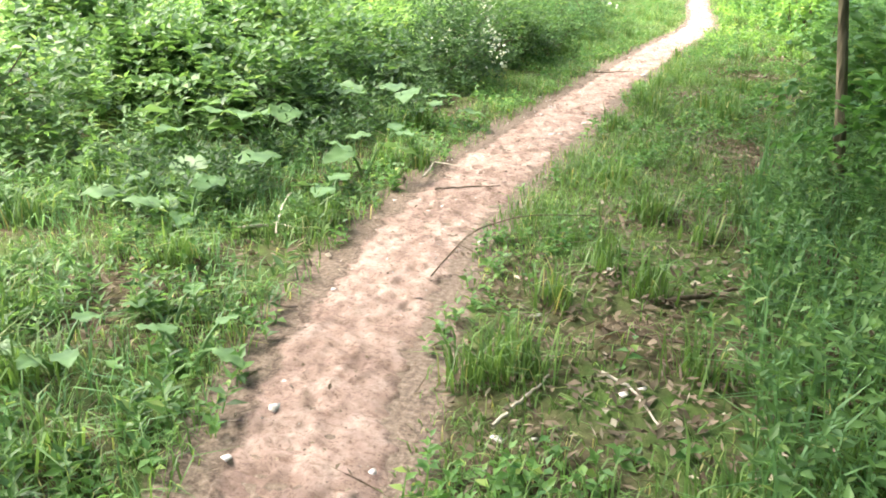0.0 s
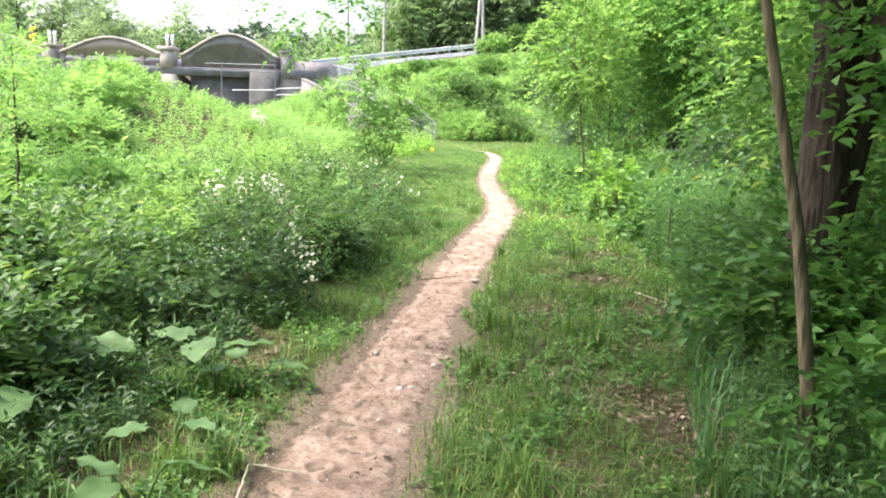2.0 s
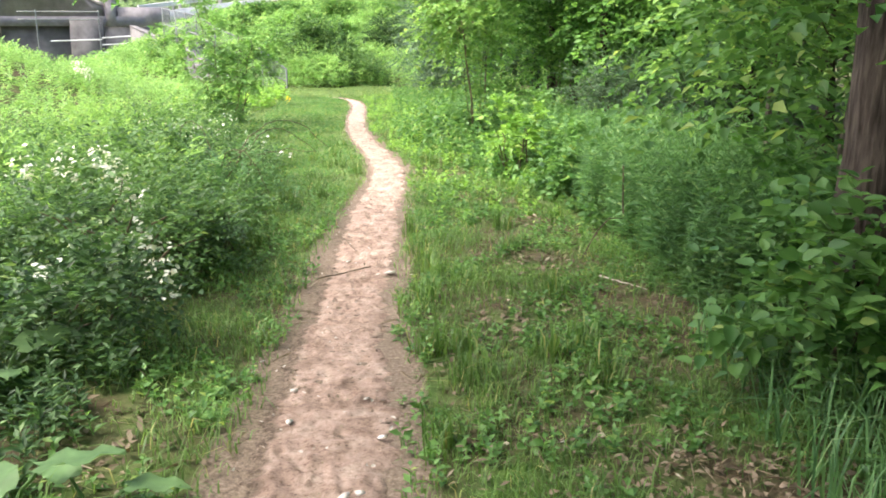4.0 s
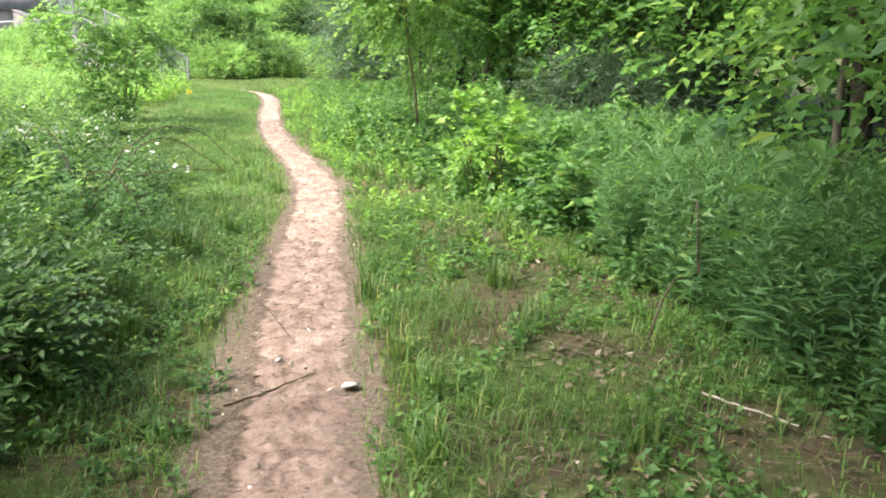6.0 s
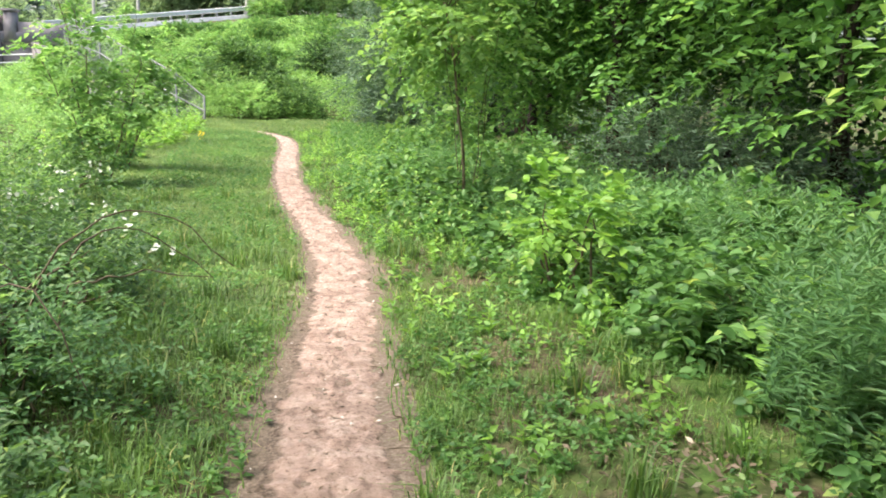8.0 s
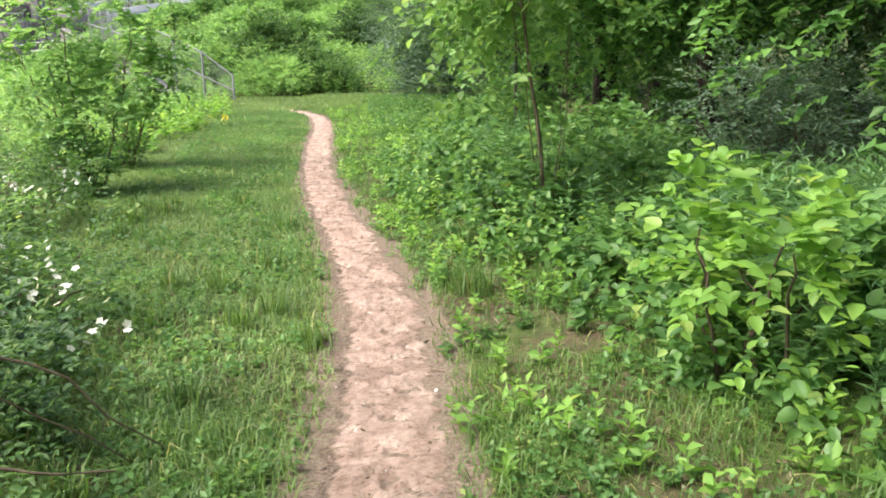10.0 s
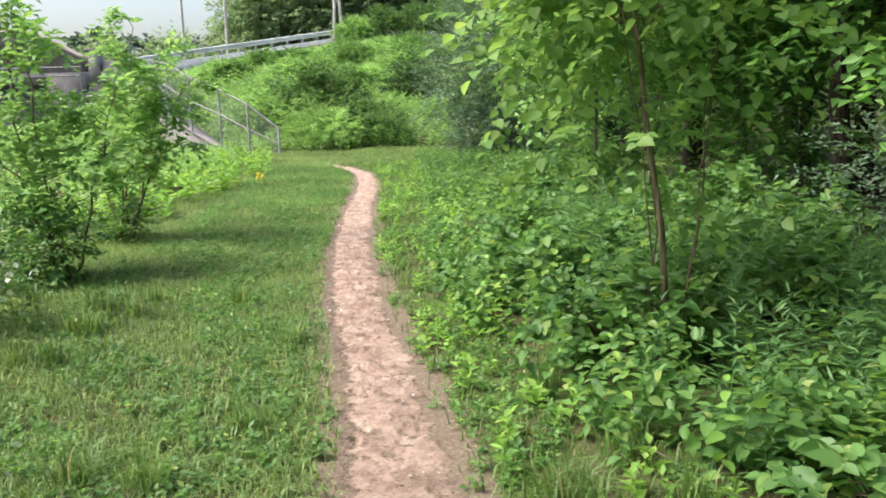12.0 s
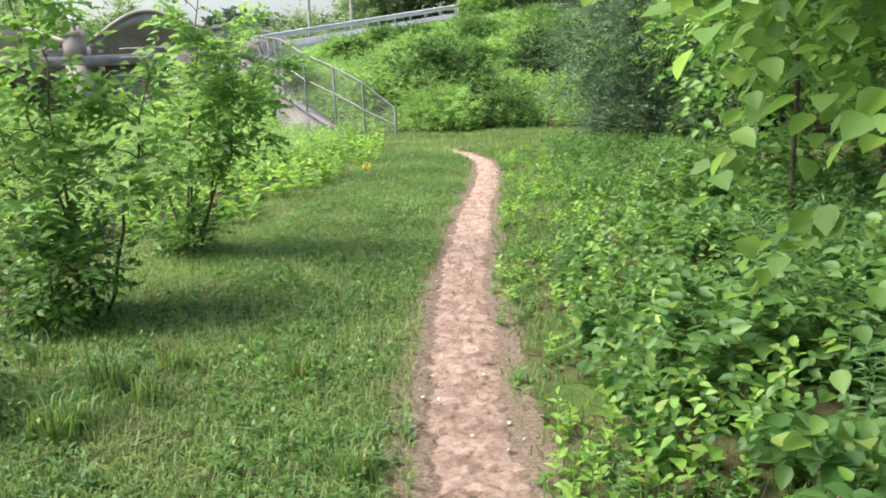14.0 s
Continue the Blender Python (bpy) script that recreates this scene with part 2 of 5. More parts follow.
def kites(P, D, U, L, W, fold=0.2, droop=0.12, belly=0.42):
    """Folded pointed leaves: two faces each, hinged on the midrib."""
    S = unit(np.cross(D, U))
    U = np.cross(S, D)
    L, W = np.broadcast_to(L, len(P))[:, None], np.broadcast_to(W, len(P))[:, None]
    mid = P + D * L * belly + U * W * fold
    V = np.stack([P, mid + S * W / 2, P + D * L - U * L * droop, mid - S * W / 2], 1).reshape(-1, 3)
    b = np.arange(len(P))[:, None] * 4
    return V, np.concatenate([b + np.array([[0, 3, 2]]), b + np.array([[0, 2, 1]])])


def broad(P, D, U, L, W, fold=0.12, droop=0.22):
    """Broad rounded leaves: two bowed halves hinged on the midrib."""
    S = unit(np.cross(D, U))
    U = np.cross(S, D)
    L, W = np.broadcast_to(L, len(P))[:, None], np.broadcast_to(W, len(P))[:, None]
    rows = [P + D * L * f + U * (W * fold * g - L * droop * f * f) for f, g in ((0.14, 0.7), (0.42, 1.0), (0.74, 0.6))]
    half = (0.36, 0.5, 0.32)
    V = np.stack([P] + [r + S * W * h for r, h in zip(rows, half)] + [P + D * L - U * L * droop * 1.2] + [r - S * W * h for r, h in zip(rows[::-1], half[::-1])], 1).reshape(-1, 3)
    b = np.arange(len(P))[:, None] * 8
    return V, np.concatenate([b + np.array([[0, 7, 6, 5, 4]]), b + np.array([[0, 4, 3, 2, 1]])])


def lobed(P, D, U, L, W):
    """Three-lobed leaves."""
    S = unit(np.cross(D, U))
    out = []
    for turn, size in ((0, 1.0), (0.95, 0.75), (-0.95, 0.75)):
        d = unit(D * np.cos(turn) + S * np.sin(turn))
        out.append(kites(P, d, U, np.asarray(L) * size, np.asarray(W) * 0.72 * size, 0.12, 0.2, 0.5))
    return join(out)


def rand(n, lo, hi):
    return rng.uniform(lo, hi, n)


def on_twigs(o, d, length, per, leaf, wide, spread=0.95, sag=0.25):
    """Places of leaves set in two rows along twigs."""
    n = len(o)
    t = np.linspace(0.12, 1.0, per)[None, :, None]
    length = np.broadcast_to(length, n)[:, None, None]
    P = o[:, None] + d[:, None] * length * t
    P[..., 2] -= (length * t * t * sag)[..., 0]
    side = unit(np.cross(d, np.array([0, 0, 1.0])) + 1e-4)[:, None] * np.where(np.arange(per) % 2, 1, -1)[None, :, None]
    D = unit(d[:, None] * 0.6 + side * spread + rng.normal(0, 0.28, P.shape))
    U = unit(np.array([0, 0, 1.0]) + rng.normal(0, 0.38, P.shape))
    m = n * per
    k = rand(m, 0.65, 1.2)
    return P.reshape(-1, 3), D.reshape(-1, 3), U.reshape(-1, 3), leaf * k, wide * k


def clumps(count, centre, radii, size, twigs, low=-0.7):
    """Twigs that grow out of clumps spread over the shell of a lumpy crown."""
    v = unit(rng.normal(0, 1, (count * 3, 3)))
    v = v[v[:, 2] > low][:count]
    r = rand(len(v), 0.45, 1.0)[:, None]
    c = np.asarray(centre) + v * r * np.asarray(radii) * rand(len(v), 0.8, 1.15)[:, None]
    o = np.repeat(c, twigs, 0)
    w = unit(rng.normal(0, 1, o.shape))
    o = o + w * size * rng.uniform(0, 1, (len(o), 1)) ** 0.5
    d = unit(w * 0.8 + np.repeat(v, twigs, 0) * 0.6 + np.array([0, 0, 0.15]))
    return c, o, d


def smooth(a, b, x):
    t = np.clip((np.asarray(x, float) - a) / (b - a), 0, 1)
    return t * t * (3 - 2 * t)


# ---- lie of the land ----
PATH_Y = (-6, -3, 0, 1.6, 3.1, 3.7, 4.3, 5.3, 6.4, 7.2, 8.3, 10.4, 12.0, 13.1, 14.1, 15.1, 16.3, 17.2, 18.3, 19.6, 21.0, 22.0, 24.4, 26.7, 28.8, 30.8, 32.2, 34.0, 36.0)
PATH_X = (1.9, 1.3, 0.72, 0.42, 0.07, -0.09, -0.22, -0.34, -0.34, -0.27, -0.2, -0.05, 0.12, 0.22, 0.33, 0.47, 0.51, 0.5, 0.43, 0.31, 0.3, 0.24, 0.3, 0.39, 0.49, 0.49, 0.4, 0.05, -0.5)
PATH_W = (0.55, 0.55, 0.52, 0.5, 0.5, 0.53, 0.53, 0.56, 0.6, 0.58, 0.6, 0.54, 0.62, 0.63, 0.58, 0.56, 0.54, 0.52, 0.54, 0.48, 0.52, 0.47, 0.5, 0.5, 0.5, 0.48, 0.45, 0.32, 0.1)


def path_x(y):
    return np.interp(y, PATH_Y, PATH_X)


def path_half(y):
    return np.interp(y, PATH_Y, PATH_W) * np.interp(y, (7.5, 11), (0.5, 0.43))


def left_edge(y):
    """Where the weeds begin on the field's side of the path."""
    return np.interp(y, (0, 3, 5, 7, 9, 11.8, 12.6, 14.5, 15.6, 17, 20.5, 24, 32, 40), (-2.6, -2.4, -2.2, -1.8, -1.6, -1.35, -0.95, -0.8, -1.0, -1.8, -2.4, -2.3, -1.8, -2.4))


def right_edge(y):
    """Where the weeds begin on the woods' side of the path."""
    return np.interp(y, (0, 2, 4, 5.5, 6.5, 8, 10, 12, 13.7, 15.2, 16.8, 18.5, 20, 22, 24.5, 30, 36, 40), (1.35, 1.28, 1.15, 1.12, 1.35, 1.7, 1.95, 2.0, 1.9, 1.6, 1.4, 1.15, 1.0, 1.15, 1.4, 1.7, 2.0, 2.4))


def road_y(x):
    return 67.0 + (np.clip(x, -14, 60) + 14) * 0.905


def road_z(x):
    return 3.7 + 0.195 * np.clip(np.asarray(x, float) + 14, 0, 17) + 0.04 * np.clip(np.asarray(x, float) - 3, 0, 60)


def height(x, y):
    x, y = np.asarray(x, float), np.asarray(y, float)
    bank = np.clip((y - 42.5) / np.maximum(road_y(x) - 1.2 - 42.5, 1), 0, 1) * road_z(x)
    bank = bank * smooth(-17, -8.5, x)
    mound = 1.75 * np.exp(-((x + 10.5) / 4.2) ** 2 - ((y - 27) / 6.5) ** 2)
    far = 5.0 * smooth(110, 260, np.hypot(x, y))
    lumps = 0.035 * np.sin(x * 1.3 + 0.7 * y) * np.sin(y * 0.9 - 0.4 * x) * smooth(1.0, 3.0, np.abs(x - path_x(y)))
    verge = 0.05 * smooth(0.2, 1.3, np.abs(x - path_x(y)))
    return bank + mound + np.where(bank > far, 0, far - bank * smooth(110, 260, np.hypot(x, y))) + lumps + verge


def on_ground(x, y, lift=0.0):
    return np.stack([x, y, height(x, y) + lift], -1)


def thing(name, x, y, label, category, group="", sink=0.0, turn=0.0):
    ob = new(name)
    ob.empty_display_size = 0.2
    ob.matrix_world = pose(x, y, float(height(x, y)) - sink, 0, 0, turn)
    return tagged(ob, label, category, group)


gx = np.unique(np.concatenate([np.linspace(-500, -60, 14), np.linspace(-60, -14, 30), np.arange(-14, -4, 0.6), np.arange(-4, -1.2, 0.2), np.arange(-1.2, 1.6, 0.06), np.arange(1.6, 5, 0.2), np.arange(5, 20, 0.8), np.linspace(20, 60, 16), np.linspace(60, 500, 14)]))
gy = np.unique(np.concatenate([np.linspace(-400, -20, 12), np.arange(-20, 0, 1.5), np.arange(0, 36, 0.25), np.arange(36, 100, 1.0), np.linspace(100, 700, 20)]))
X, Y = np.meshgrid(gx, gy)
i, j = np.meshgrid(np.arange(len(gy) - 1), np.arange(len(gx) - 1), indexing="ij")
k = i * len(gx) + j
ground = new("ground", raw("ground", np.stack([X, Y, height(X, Y)], -1).reshape(-1, 3), np.stack([k, k + 1, k + len(gx) + 1, k + len(gx)], -1).reshape(-1, 4), EARTH, True))
trod = ground.data.attributes.new("worn", "FLOAT", "POINT")
trod.data.foreach_set("value", (1 - smooth(0.03, 0.26, np.abs(X - path_x(Y)) - path_half(Y)) * 1.0).ravel().astype(np.float32) * (smooth(35.4, 34.4, Y) * (Y > -6)).ravel())
tagged(ground, "brown earth with moss and worn grass", "ground", kind="structure")

# trodden path: hollowed by feet, ragged at its edges
py = np.arange(-1.0, 35.9, 0.02)
pu = np.linspace(-1, 1, 45)
YY, UU = np.meshgrid(py, pu, indexing="ij")
rag = sum(a * np.sin(YY * f + p + 1.3 * np.sin(YY * f * 0.37) + s * np.sign(UU)) for a, f, p, s in ((0.018, 2.3, 0, 1), (0.014, 5.1, 1, 2), (0.015, 12.7, 2, 0.5), (0.016, 29, 3, 2), (0.013, 61, 1, 1), (0.009, 113, 2, 3)))
XX = path_x(YY) + UU * (path_half(YY) * 1.0 + rag)
ZZ = np.zeros_like(XX)
for f, a in ((4, 0.006), (13, 0.006), (29, 0.006), (55, 0.004), (90, 0.003)):
    p = rng.uniform(0, 6.28, 6)
    ZZ += a * (np.sin(XX * f + p[0] + 1.7 * np.sin(YY * f * 0.6 + p[1])) * np.sin(YY * f * 1.1 + p[2] + 1.5 * np.sin(XX * f * 0.7 + p[3])))
for _ in range(2600):
    fy = rng.uniform(-2, 34)
    fx = path_x(fy) + rng.normal(0, 0.15)
    a = rng.uniform(-0.5, 0.5)
    lo, hi = np.searchsorted(py, (fy - 0.25, fy + 0.25))
    dx, dy = XX[lo:hi] - fx, YY[lo:hi] - fy
    u, w = dx * np.cos(a) + dy * np.sin(a), dy * np.cos(a) - dx * np.sin(a)
    r = (u / rng.uniform(0.016, 0.06)) ** 2 + (w / rng.uniform(0.014, 0.05)) ** 2
    ZZ[lo:hi] += rng.uniform(0.003, 0.013) * (-np.exp(-r) + 0.6 * np.exp(-((r - 2.2) ** 2)))
ZZ = height(XX, YY) + 0.014 + ZZ * (1 - np.abs(UU) ** 4) - 0.022 * np.abs(UU) ** 5
i, j = np.meshgrid(np.arange(len(py) - 1), np.arange(len(pu) - 1), indexing="ij")
k = i * len(pu) + j
path = new("path", raw("path", np.stack([XX, YY, ZZ], -1).reshape(-1, 3), np.stack([k, k + 1, k + len(pu) + 1, k + len(pu)], -1).reshape(-1, 4), DIRT, True))
rim = path.data.attributes.new("rim", "FLOAT", "POINT")
rim.data.foreach_set("value", (smooth(0.55, 1.05, np.abs(UU - 0.06)) * np.where(UU < 0, 1.0, 0.75)).ravel().astype(np.float32))
tagged(path, "narrow trodden path of pinkish sandy dirt", "path", kind="structure")


# ---- bridge, road and fence in the distance ----
def sweep(points, section):
    """A bar with the given cross-section (sideways, up) along points."""
    P = np.asarray(points, float)
    T = unit(np.gradient(P, axis=0) * np.array([1, 1, 0]))
    S = np.stack([T[:, 1], -T[:, 0], 0 * T[:, 0]], -1)
    sec = np.asarray(section, float)
    V = P[:, None] + S[:, None] * sec[None, :, :1] + np.array([0, 0, 1.0]) * sec[None, :, 1:]
    n, m = len(P), len(sec)
    i, j = np.meshgrid(np.arange(n - 1), np.arange(m), indexing="ij")
    q = (j + 1) % m
    F = np.stack([i * m + j, i * m + q, (i + 1) * m + q, (i + 1) * m + j], -1).reshape(-1, 4)
    ends = [[0, 0, 0, 0]]
    if m == 4:
        ends = [[3, 2, 1, 0], [(n - 1) * m + e for e in range(4)]]
    else:
        ends = [[a, a + 1, m - 2 - a, m - 1 - a] for a in range(m // 2 - 1)] + [[(n - 1) * m + e for e in (a, m - 1 - a, m - 2 - a, a + 1)] for a in range(m // 2 - 1)]
    return V.reshape(-1, 3), np.concatenate([F, np.array(ends)])


def slab(w, h0, h1):
    return [(-w / 2, h0), (w / 2, h0), (w / 2, h1), (-w / 2, h1)]


bridge = tagged(new("bridge"), "old weathered concrete bridge with arched parapets", "bridge")
bridge.location = (-24.0, 66.0, 0)


def arch_wall(x0, x1, rise, mat, low=3.9):
    """A parapet whose top swings up in an arch, with a sunk panel under it."""
    xs = np.linspace(x0, x1, 33)
    u = (xs - x0) / (x1 - x0) * 2 - 1
    top = 4.75 + rise * np.cos(u * np.pi / 2) ** 1.25
    sink = np.maximum(4.4, low + 0.02) + (rise - 0.42 - max(low - 4.4, 0)) * np.sqrt(np.clip(1 - (u / 0.8) ** 2, 0, 1))
    loop = [np.stack([xs, 0 * xs + f, z], -1) for f, z in ((0.0, sink), (0.0, top), (0.7, top), (0.7, 0 * xs + low), (0.14, 0 * xs + low), (0.14, sink))]
    V = np.stack(loop, 1).reshape(-1, 3)
    n = len(xs)
    i, j = np.meshgrid(np.arange(n - 1), np.arange(6), indexing="ij")
    F = np.stack([i * 6 + j, (i + 1) * 6 + j, (i + 1) * 6 + (j + 1) % 6, i * 6 + (j + 1) % 6], -1).reshape(-1, 4)
    caps = np.array([(0, 1, 2, 5), (2, 3, 4, 5)])
    wall = part("arched_parapet", raw("arched_parapet", V, np.concatenate([F, caps, caps[:, ::-1] + (n - 1) * 6]), mat), bridge)
    cap = [(x, 0.3, z + 0.06) for x, z in zip(xs, top)]
    part("coping", raw("coping", *sweep(cap, slab(0.95, -0.08, 0.1)), CONCRETE_LIGHT), wall)
    return wall


arch_wall(0.9, 8.3, 1.62, CONCRETE)
for x0, x1 in ((-8.4, -0.6), (-17.0, -9.6)):
    arch_wall(x0, x1, 1.15, CONCRETE_LIGHT, 4.72)
    for x in np.linspace(x0, x1, 6):
        part("baluster", raw("baluster", *block(x - 0.16, 0.2, 3.95, x + 0.16, 0.6, 4.74), CONCRETE_LIGHT), bridge)
    part("bottom_rail", raw("bottom_rail", *block(x0, 0.25, 4.2, x1, 0.55, 4.4), CONCRETE_LIGHT), bridge)
part("deck", raw("deck", *block(-40, 0.1, 3.35, 11.0, 8.0, 3.98), CONCRETE), bridge)
# the deep blocks are an added back wall that keeps the underside dark
part("abutment_and_backing", raw("abutment_and_backing", *join([block(-40, 3.5, -1, 1.4, 7.5, 3.35), block(1.4, 0.7, -1, 6.0, 7.5, 3.35), block(6.0, 0.25, -1, 11.5, 7.5, 3.35), block(6.2, -0.25, -1, 8.3, 0.25, 3.9)]), DARK_CONCRETE), bridge)
part("far_parapet", raw("far_parapet", *block(-40, 7.6, 3.98, 9.3, 8.0, 4.9), CONCRETE), bridge)
for x in (-17.0, -9.2, -0.1):
    part("pier", raw("pier", *join([block(x - 0.5, -0.2, -1, x + 0.6, 7.8, 3.4), block(x - 0.55, -0.15, 3.9, x + 0.45, 0.85, 5.15), block(x - 0.7, -0.3, 5.15, x + 0.6, 1.0, 5.42)]), CONCRETE_LIGHT), bridge)
    for dx in (-0.15, 0.25):
        part("marker_post", raw("marker_post", *block(x + dx - 0.09, 0.3, 5.42, x + dx + 0.09, 0.48, 6.35), RAIL), bridge, "white painted marker post")
part("end_pillar", raw("end_pillar", *join([block(8.5, 0.05, 3.3, 9.15, 0.85, 5.2), block(8.4, -0.05, 5.2, 9.25, 0.95, 5.35), block(9.25, 0.2, 3.3, 12.6, 0.8, 4.6)]), CONCRETE), bridge)
sign = tagged(new("marker_sign"), "black roadside marker panel with yellow bars", "road sign")
sign.location = (-35.0, 67.0, 4.75)
part("post", raw("post", *block(-0.05, 0.03, -0.8, 0.05, 0.1, 2.2), STEEL), sign)
part("panel", raw("panel", *block(-0.36, -0.02, 0.3, 0.36, 0.02, 2.2), WIRE), sign)
YELLOW_PAINT = plain("yellow_paint", (0.75, 0.5, 0.02), (0.85, 0.6, 0.03), 5, 0.5)
for z in (0.45, 0.95, 1.45):
    V = np.array([(-0.3, -0.03, z), (0.3, -0.03, z + 0.22), (0.3, -0.03, z + 0.55), (-0.3, -0.03, z + 0.33), (-0.3, -0.024, z), (0.3, -0.024, z + 0.22), (0.3, -0.024, z + 0.55), (-0.3, -0.024, z + 0.33)])
    part("bar", raw("bar", V, np.array([(0, 1, 2, 3), (7, 6, 5, 4), (0, 4, 5, 1), (1, 5, 6, 2), (2, 6, 7, 3), (3, 7, 4, 0)]), YELLOW_PAINT), sign, "slanting yellow bar")
for x0, x1, z, dz in ((3.0, 8.3, 4.25, 0.0), (3.0, 8.3, 3.75, 0.0), (5.0, 8.3, 2.35, 0.1), (8.3, 13.0, 2.55, 0.3), (8.3, 13.0, 2.1, 0.25), (8.3, 13.0, 1.6, 0.2)):
    part("pipe_rail", raw("pipe_rail", *tube([(x0, -0.6, z), ((x0 + x1) / 2, -0.6, z + dz / 2), (x1, -0.6, z + dz)], [0.05] * 3, 6), RAIL if z < 3 else STEEL), bridge, "steel pipe rail")
for x, top in ((4.2, 4.4), (8.2, 4.4), (10.2, 2.8), (11.6, 2.9), (12.9, 3.0)):
    part("rail_post", raw("rail_post", *tube([(x, -0.6, -0.6), (x, -0.6, top)], [0.05, 0.05], 6), STEEL), bridge, "grey steel post")

# wing wall that steps down from the abutment to the foot of the slope
wing = tagged(new("wing_wall"), "sloping grey concrete wing wall below the fence", "wall")
wing.location = (-6.2, 43.2, 0)
wtop = [(3.4, -2.6, -0.35), (1.9, -1.7, 0.4), (0.1, 0.0, 1.4), (-1.5, 5.2, 1.9), (-4.4, 13.2, 2.6), (-7.4, 22.0, 3.3)]
pieces = [sweep(np.array([a, b]), [(-0.17, -4.0), (0.17, -4.0), (0.17, 0), (-0.17, 0)]) for a, b in zip(wtop[:-1], wtop[1:])]
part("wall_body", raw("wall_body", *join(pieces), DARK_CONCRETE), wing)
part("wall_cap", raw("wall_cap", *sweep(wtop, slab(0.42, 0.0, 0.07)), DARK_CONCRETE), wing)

# chain-link fence on the wing wall
fence = tagged(new("fence"), "galvanised chain-link fence running down a slope", "fence")
fence.location = (-2.1, 40.0, float(height(-2.1, 40.0)))
posts = [(0.0, 0.0, -0.1, 0.86), (-0.98, 0.5, 0.05, 1.63), (-1.95, 1.2, 0.55, 2.13), (-3.0, 2.0, 1.0, 2.58), (-3.9, 3.0, 1.5, 3.1), (-4.75, 5.6, 1.75, 3.3), (-5.7, 8.4, 1.95, 3.5), (-6.9, 11.6, 2.25, 3.8)]
for x, y, z0, z1 in posts:
    p = part("post", raw("post", *tube([(x, y, z0 - 0.3), (x, y, z1), (x, y, z1 + 0.03)], [0.035, 0.035, 0.01], 7), STEEL, True), fence)
for nm, f in (("top_rail", 1.0), ("middle_rail", 0.5)):
    for a, b in zip(posts[:-1], posts[1:]):
        pts = [(a[0], a[1], a[2] + (a[3] - a[2]) * f - 0.03), (b[0], b[1], b[2] + (b[3] - b[2]) * f - 0.03)]
        part(nm, raw(nm, *tube(pts, [0.028, 0.028], 6), STEEL), fence)
mesh = []
for a, b in zip(posts[:-1], posts[1:]):
    A0, A1, B0, B1 = (np.array(v) for v in ((a[0], a[1], a[2]), (a[0], a[1], a[3]), (b[0], b[1], b[2]), (b[0], b[1], b[3])))
    for s in np.linspace(-1, 1, 31):
        for up in (1, -1):
            t0, t1 = max(0.0, -s), min(1.0, 1 - s)
            if t1 - t0 < 0.05:
                continue
            q = []
            for t in (t0, t1):
                h = t if up > 0 else 1 - t
                w = s + t
                q.append((A0 * (1 - w) + B0 * w) * (1 - h) + (A1 * (1 - w) + B1 * w) * h)
            mesh.append(tube(q, [0.004, 0.004], 3))
part("wire_mesh", raw("wire_mesh", *join(mesh), STEEL), fence, "thin galvanised wire mesh")

# road along the top of the bank
rx = np.linspace(-14, 60, 60)
road_line = np.stack([rx, road_y(rx) + 3.4, road_z(rx) - 0.25], -1)
road = new("road", raw("road", *sweep(road_line, slab(6.4, -0.3, 0.3)), ASPHALT))
tagged(road, "grey asphalt road along the top of the bank", "road", kind="structure")
edge = new("road_kerb", raw("road_kerb", *sweep(np.stack([rx, road_y(rx) + 0.1, road_z(rx)], -1), slab(0.5, -0.6, 0.42)), SUNLIT_KERB))
tagged(edge, "concrete edge of the road, coloured pale for sunlight", "kerb", kind="structure")

guard = tagged(new("guardrail"), "white steel guardrail along the road edge", "guardrail")
guard.location = (-13.6, float(road_y(-13.6)), float(road_z(-13.6)))
gxs = np.linspace(-13.6, 0.6, 15)
gl = np.stack([gxs + 13.6, road_y(gxs) - road_y(-13.6), road_z(gxs) - road_z(-13.6) + 0.85], -1)
beam = [(0.02, -0.16), (0.08, -0.1), (0.02, -0.03), (0.02, 0.03), (0.08, 0.1), (0.02, 0.16), (0.0, 0.16), (0.05, 0.1), (-0.01, 0.03), (-0.01, -0.03), (0.05, -0.1), (0.0, -0.16)]
part("beam", raw("beam", *sweep(gl, beam), RAIL), guard)
post_me = raw("post", *block(-0.07, 0.03, -0.9, 0.07, 0.17, 0.2), STEEL)
for q in gl:
    part("post", post_me, guard).location = q


def utility_pole(x, y, top, lean=0.0, arm=True):
    z = float(road_z(x)) - 0.6
    ob = tagged(new("utility_pole"), "weathered pale wooden utility pole", "utility pole", "poles along the road")
    ob.matrix_world = pose(x, y, z, 0, lean, 0)
    part("shaft", raw("shaft", *tube([(0, 0, -0.5), (0, 0, top * 0.5), (0, 0, top)], [0.17, 0.15, 0.11], 10), POLEWOOD, True), ob)
    if arm:
        part("crossarm", raw("crossarm", *block(-1.2, -0.06, top - 0.7, 1.2, 0.06, top - 0.55), POLEWOOD), ob)
    return ob


for x, lean in ((-15.5, 0), (-11.55, 0), (-1.75, 3), (-0.8, -2)):
    utility_pole(x, 95.0, 13.0, lean)
for dz in (0.0, 0.5):
    cx = np.linspace(-60, 60, 40)
    cz = 17.2 + dz + 0.0012 * cx ** 2
    tagged(new("cable", raw("cable", *tube(np.stack([cx, 95 + 0 * cx, cz], -1), [0.03] * 40, 4), WIRE)), "thin black overhead cable", "cable")


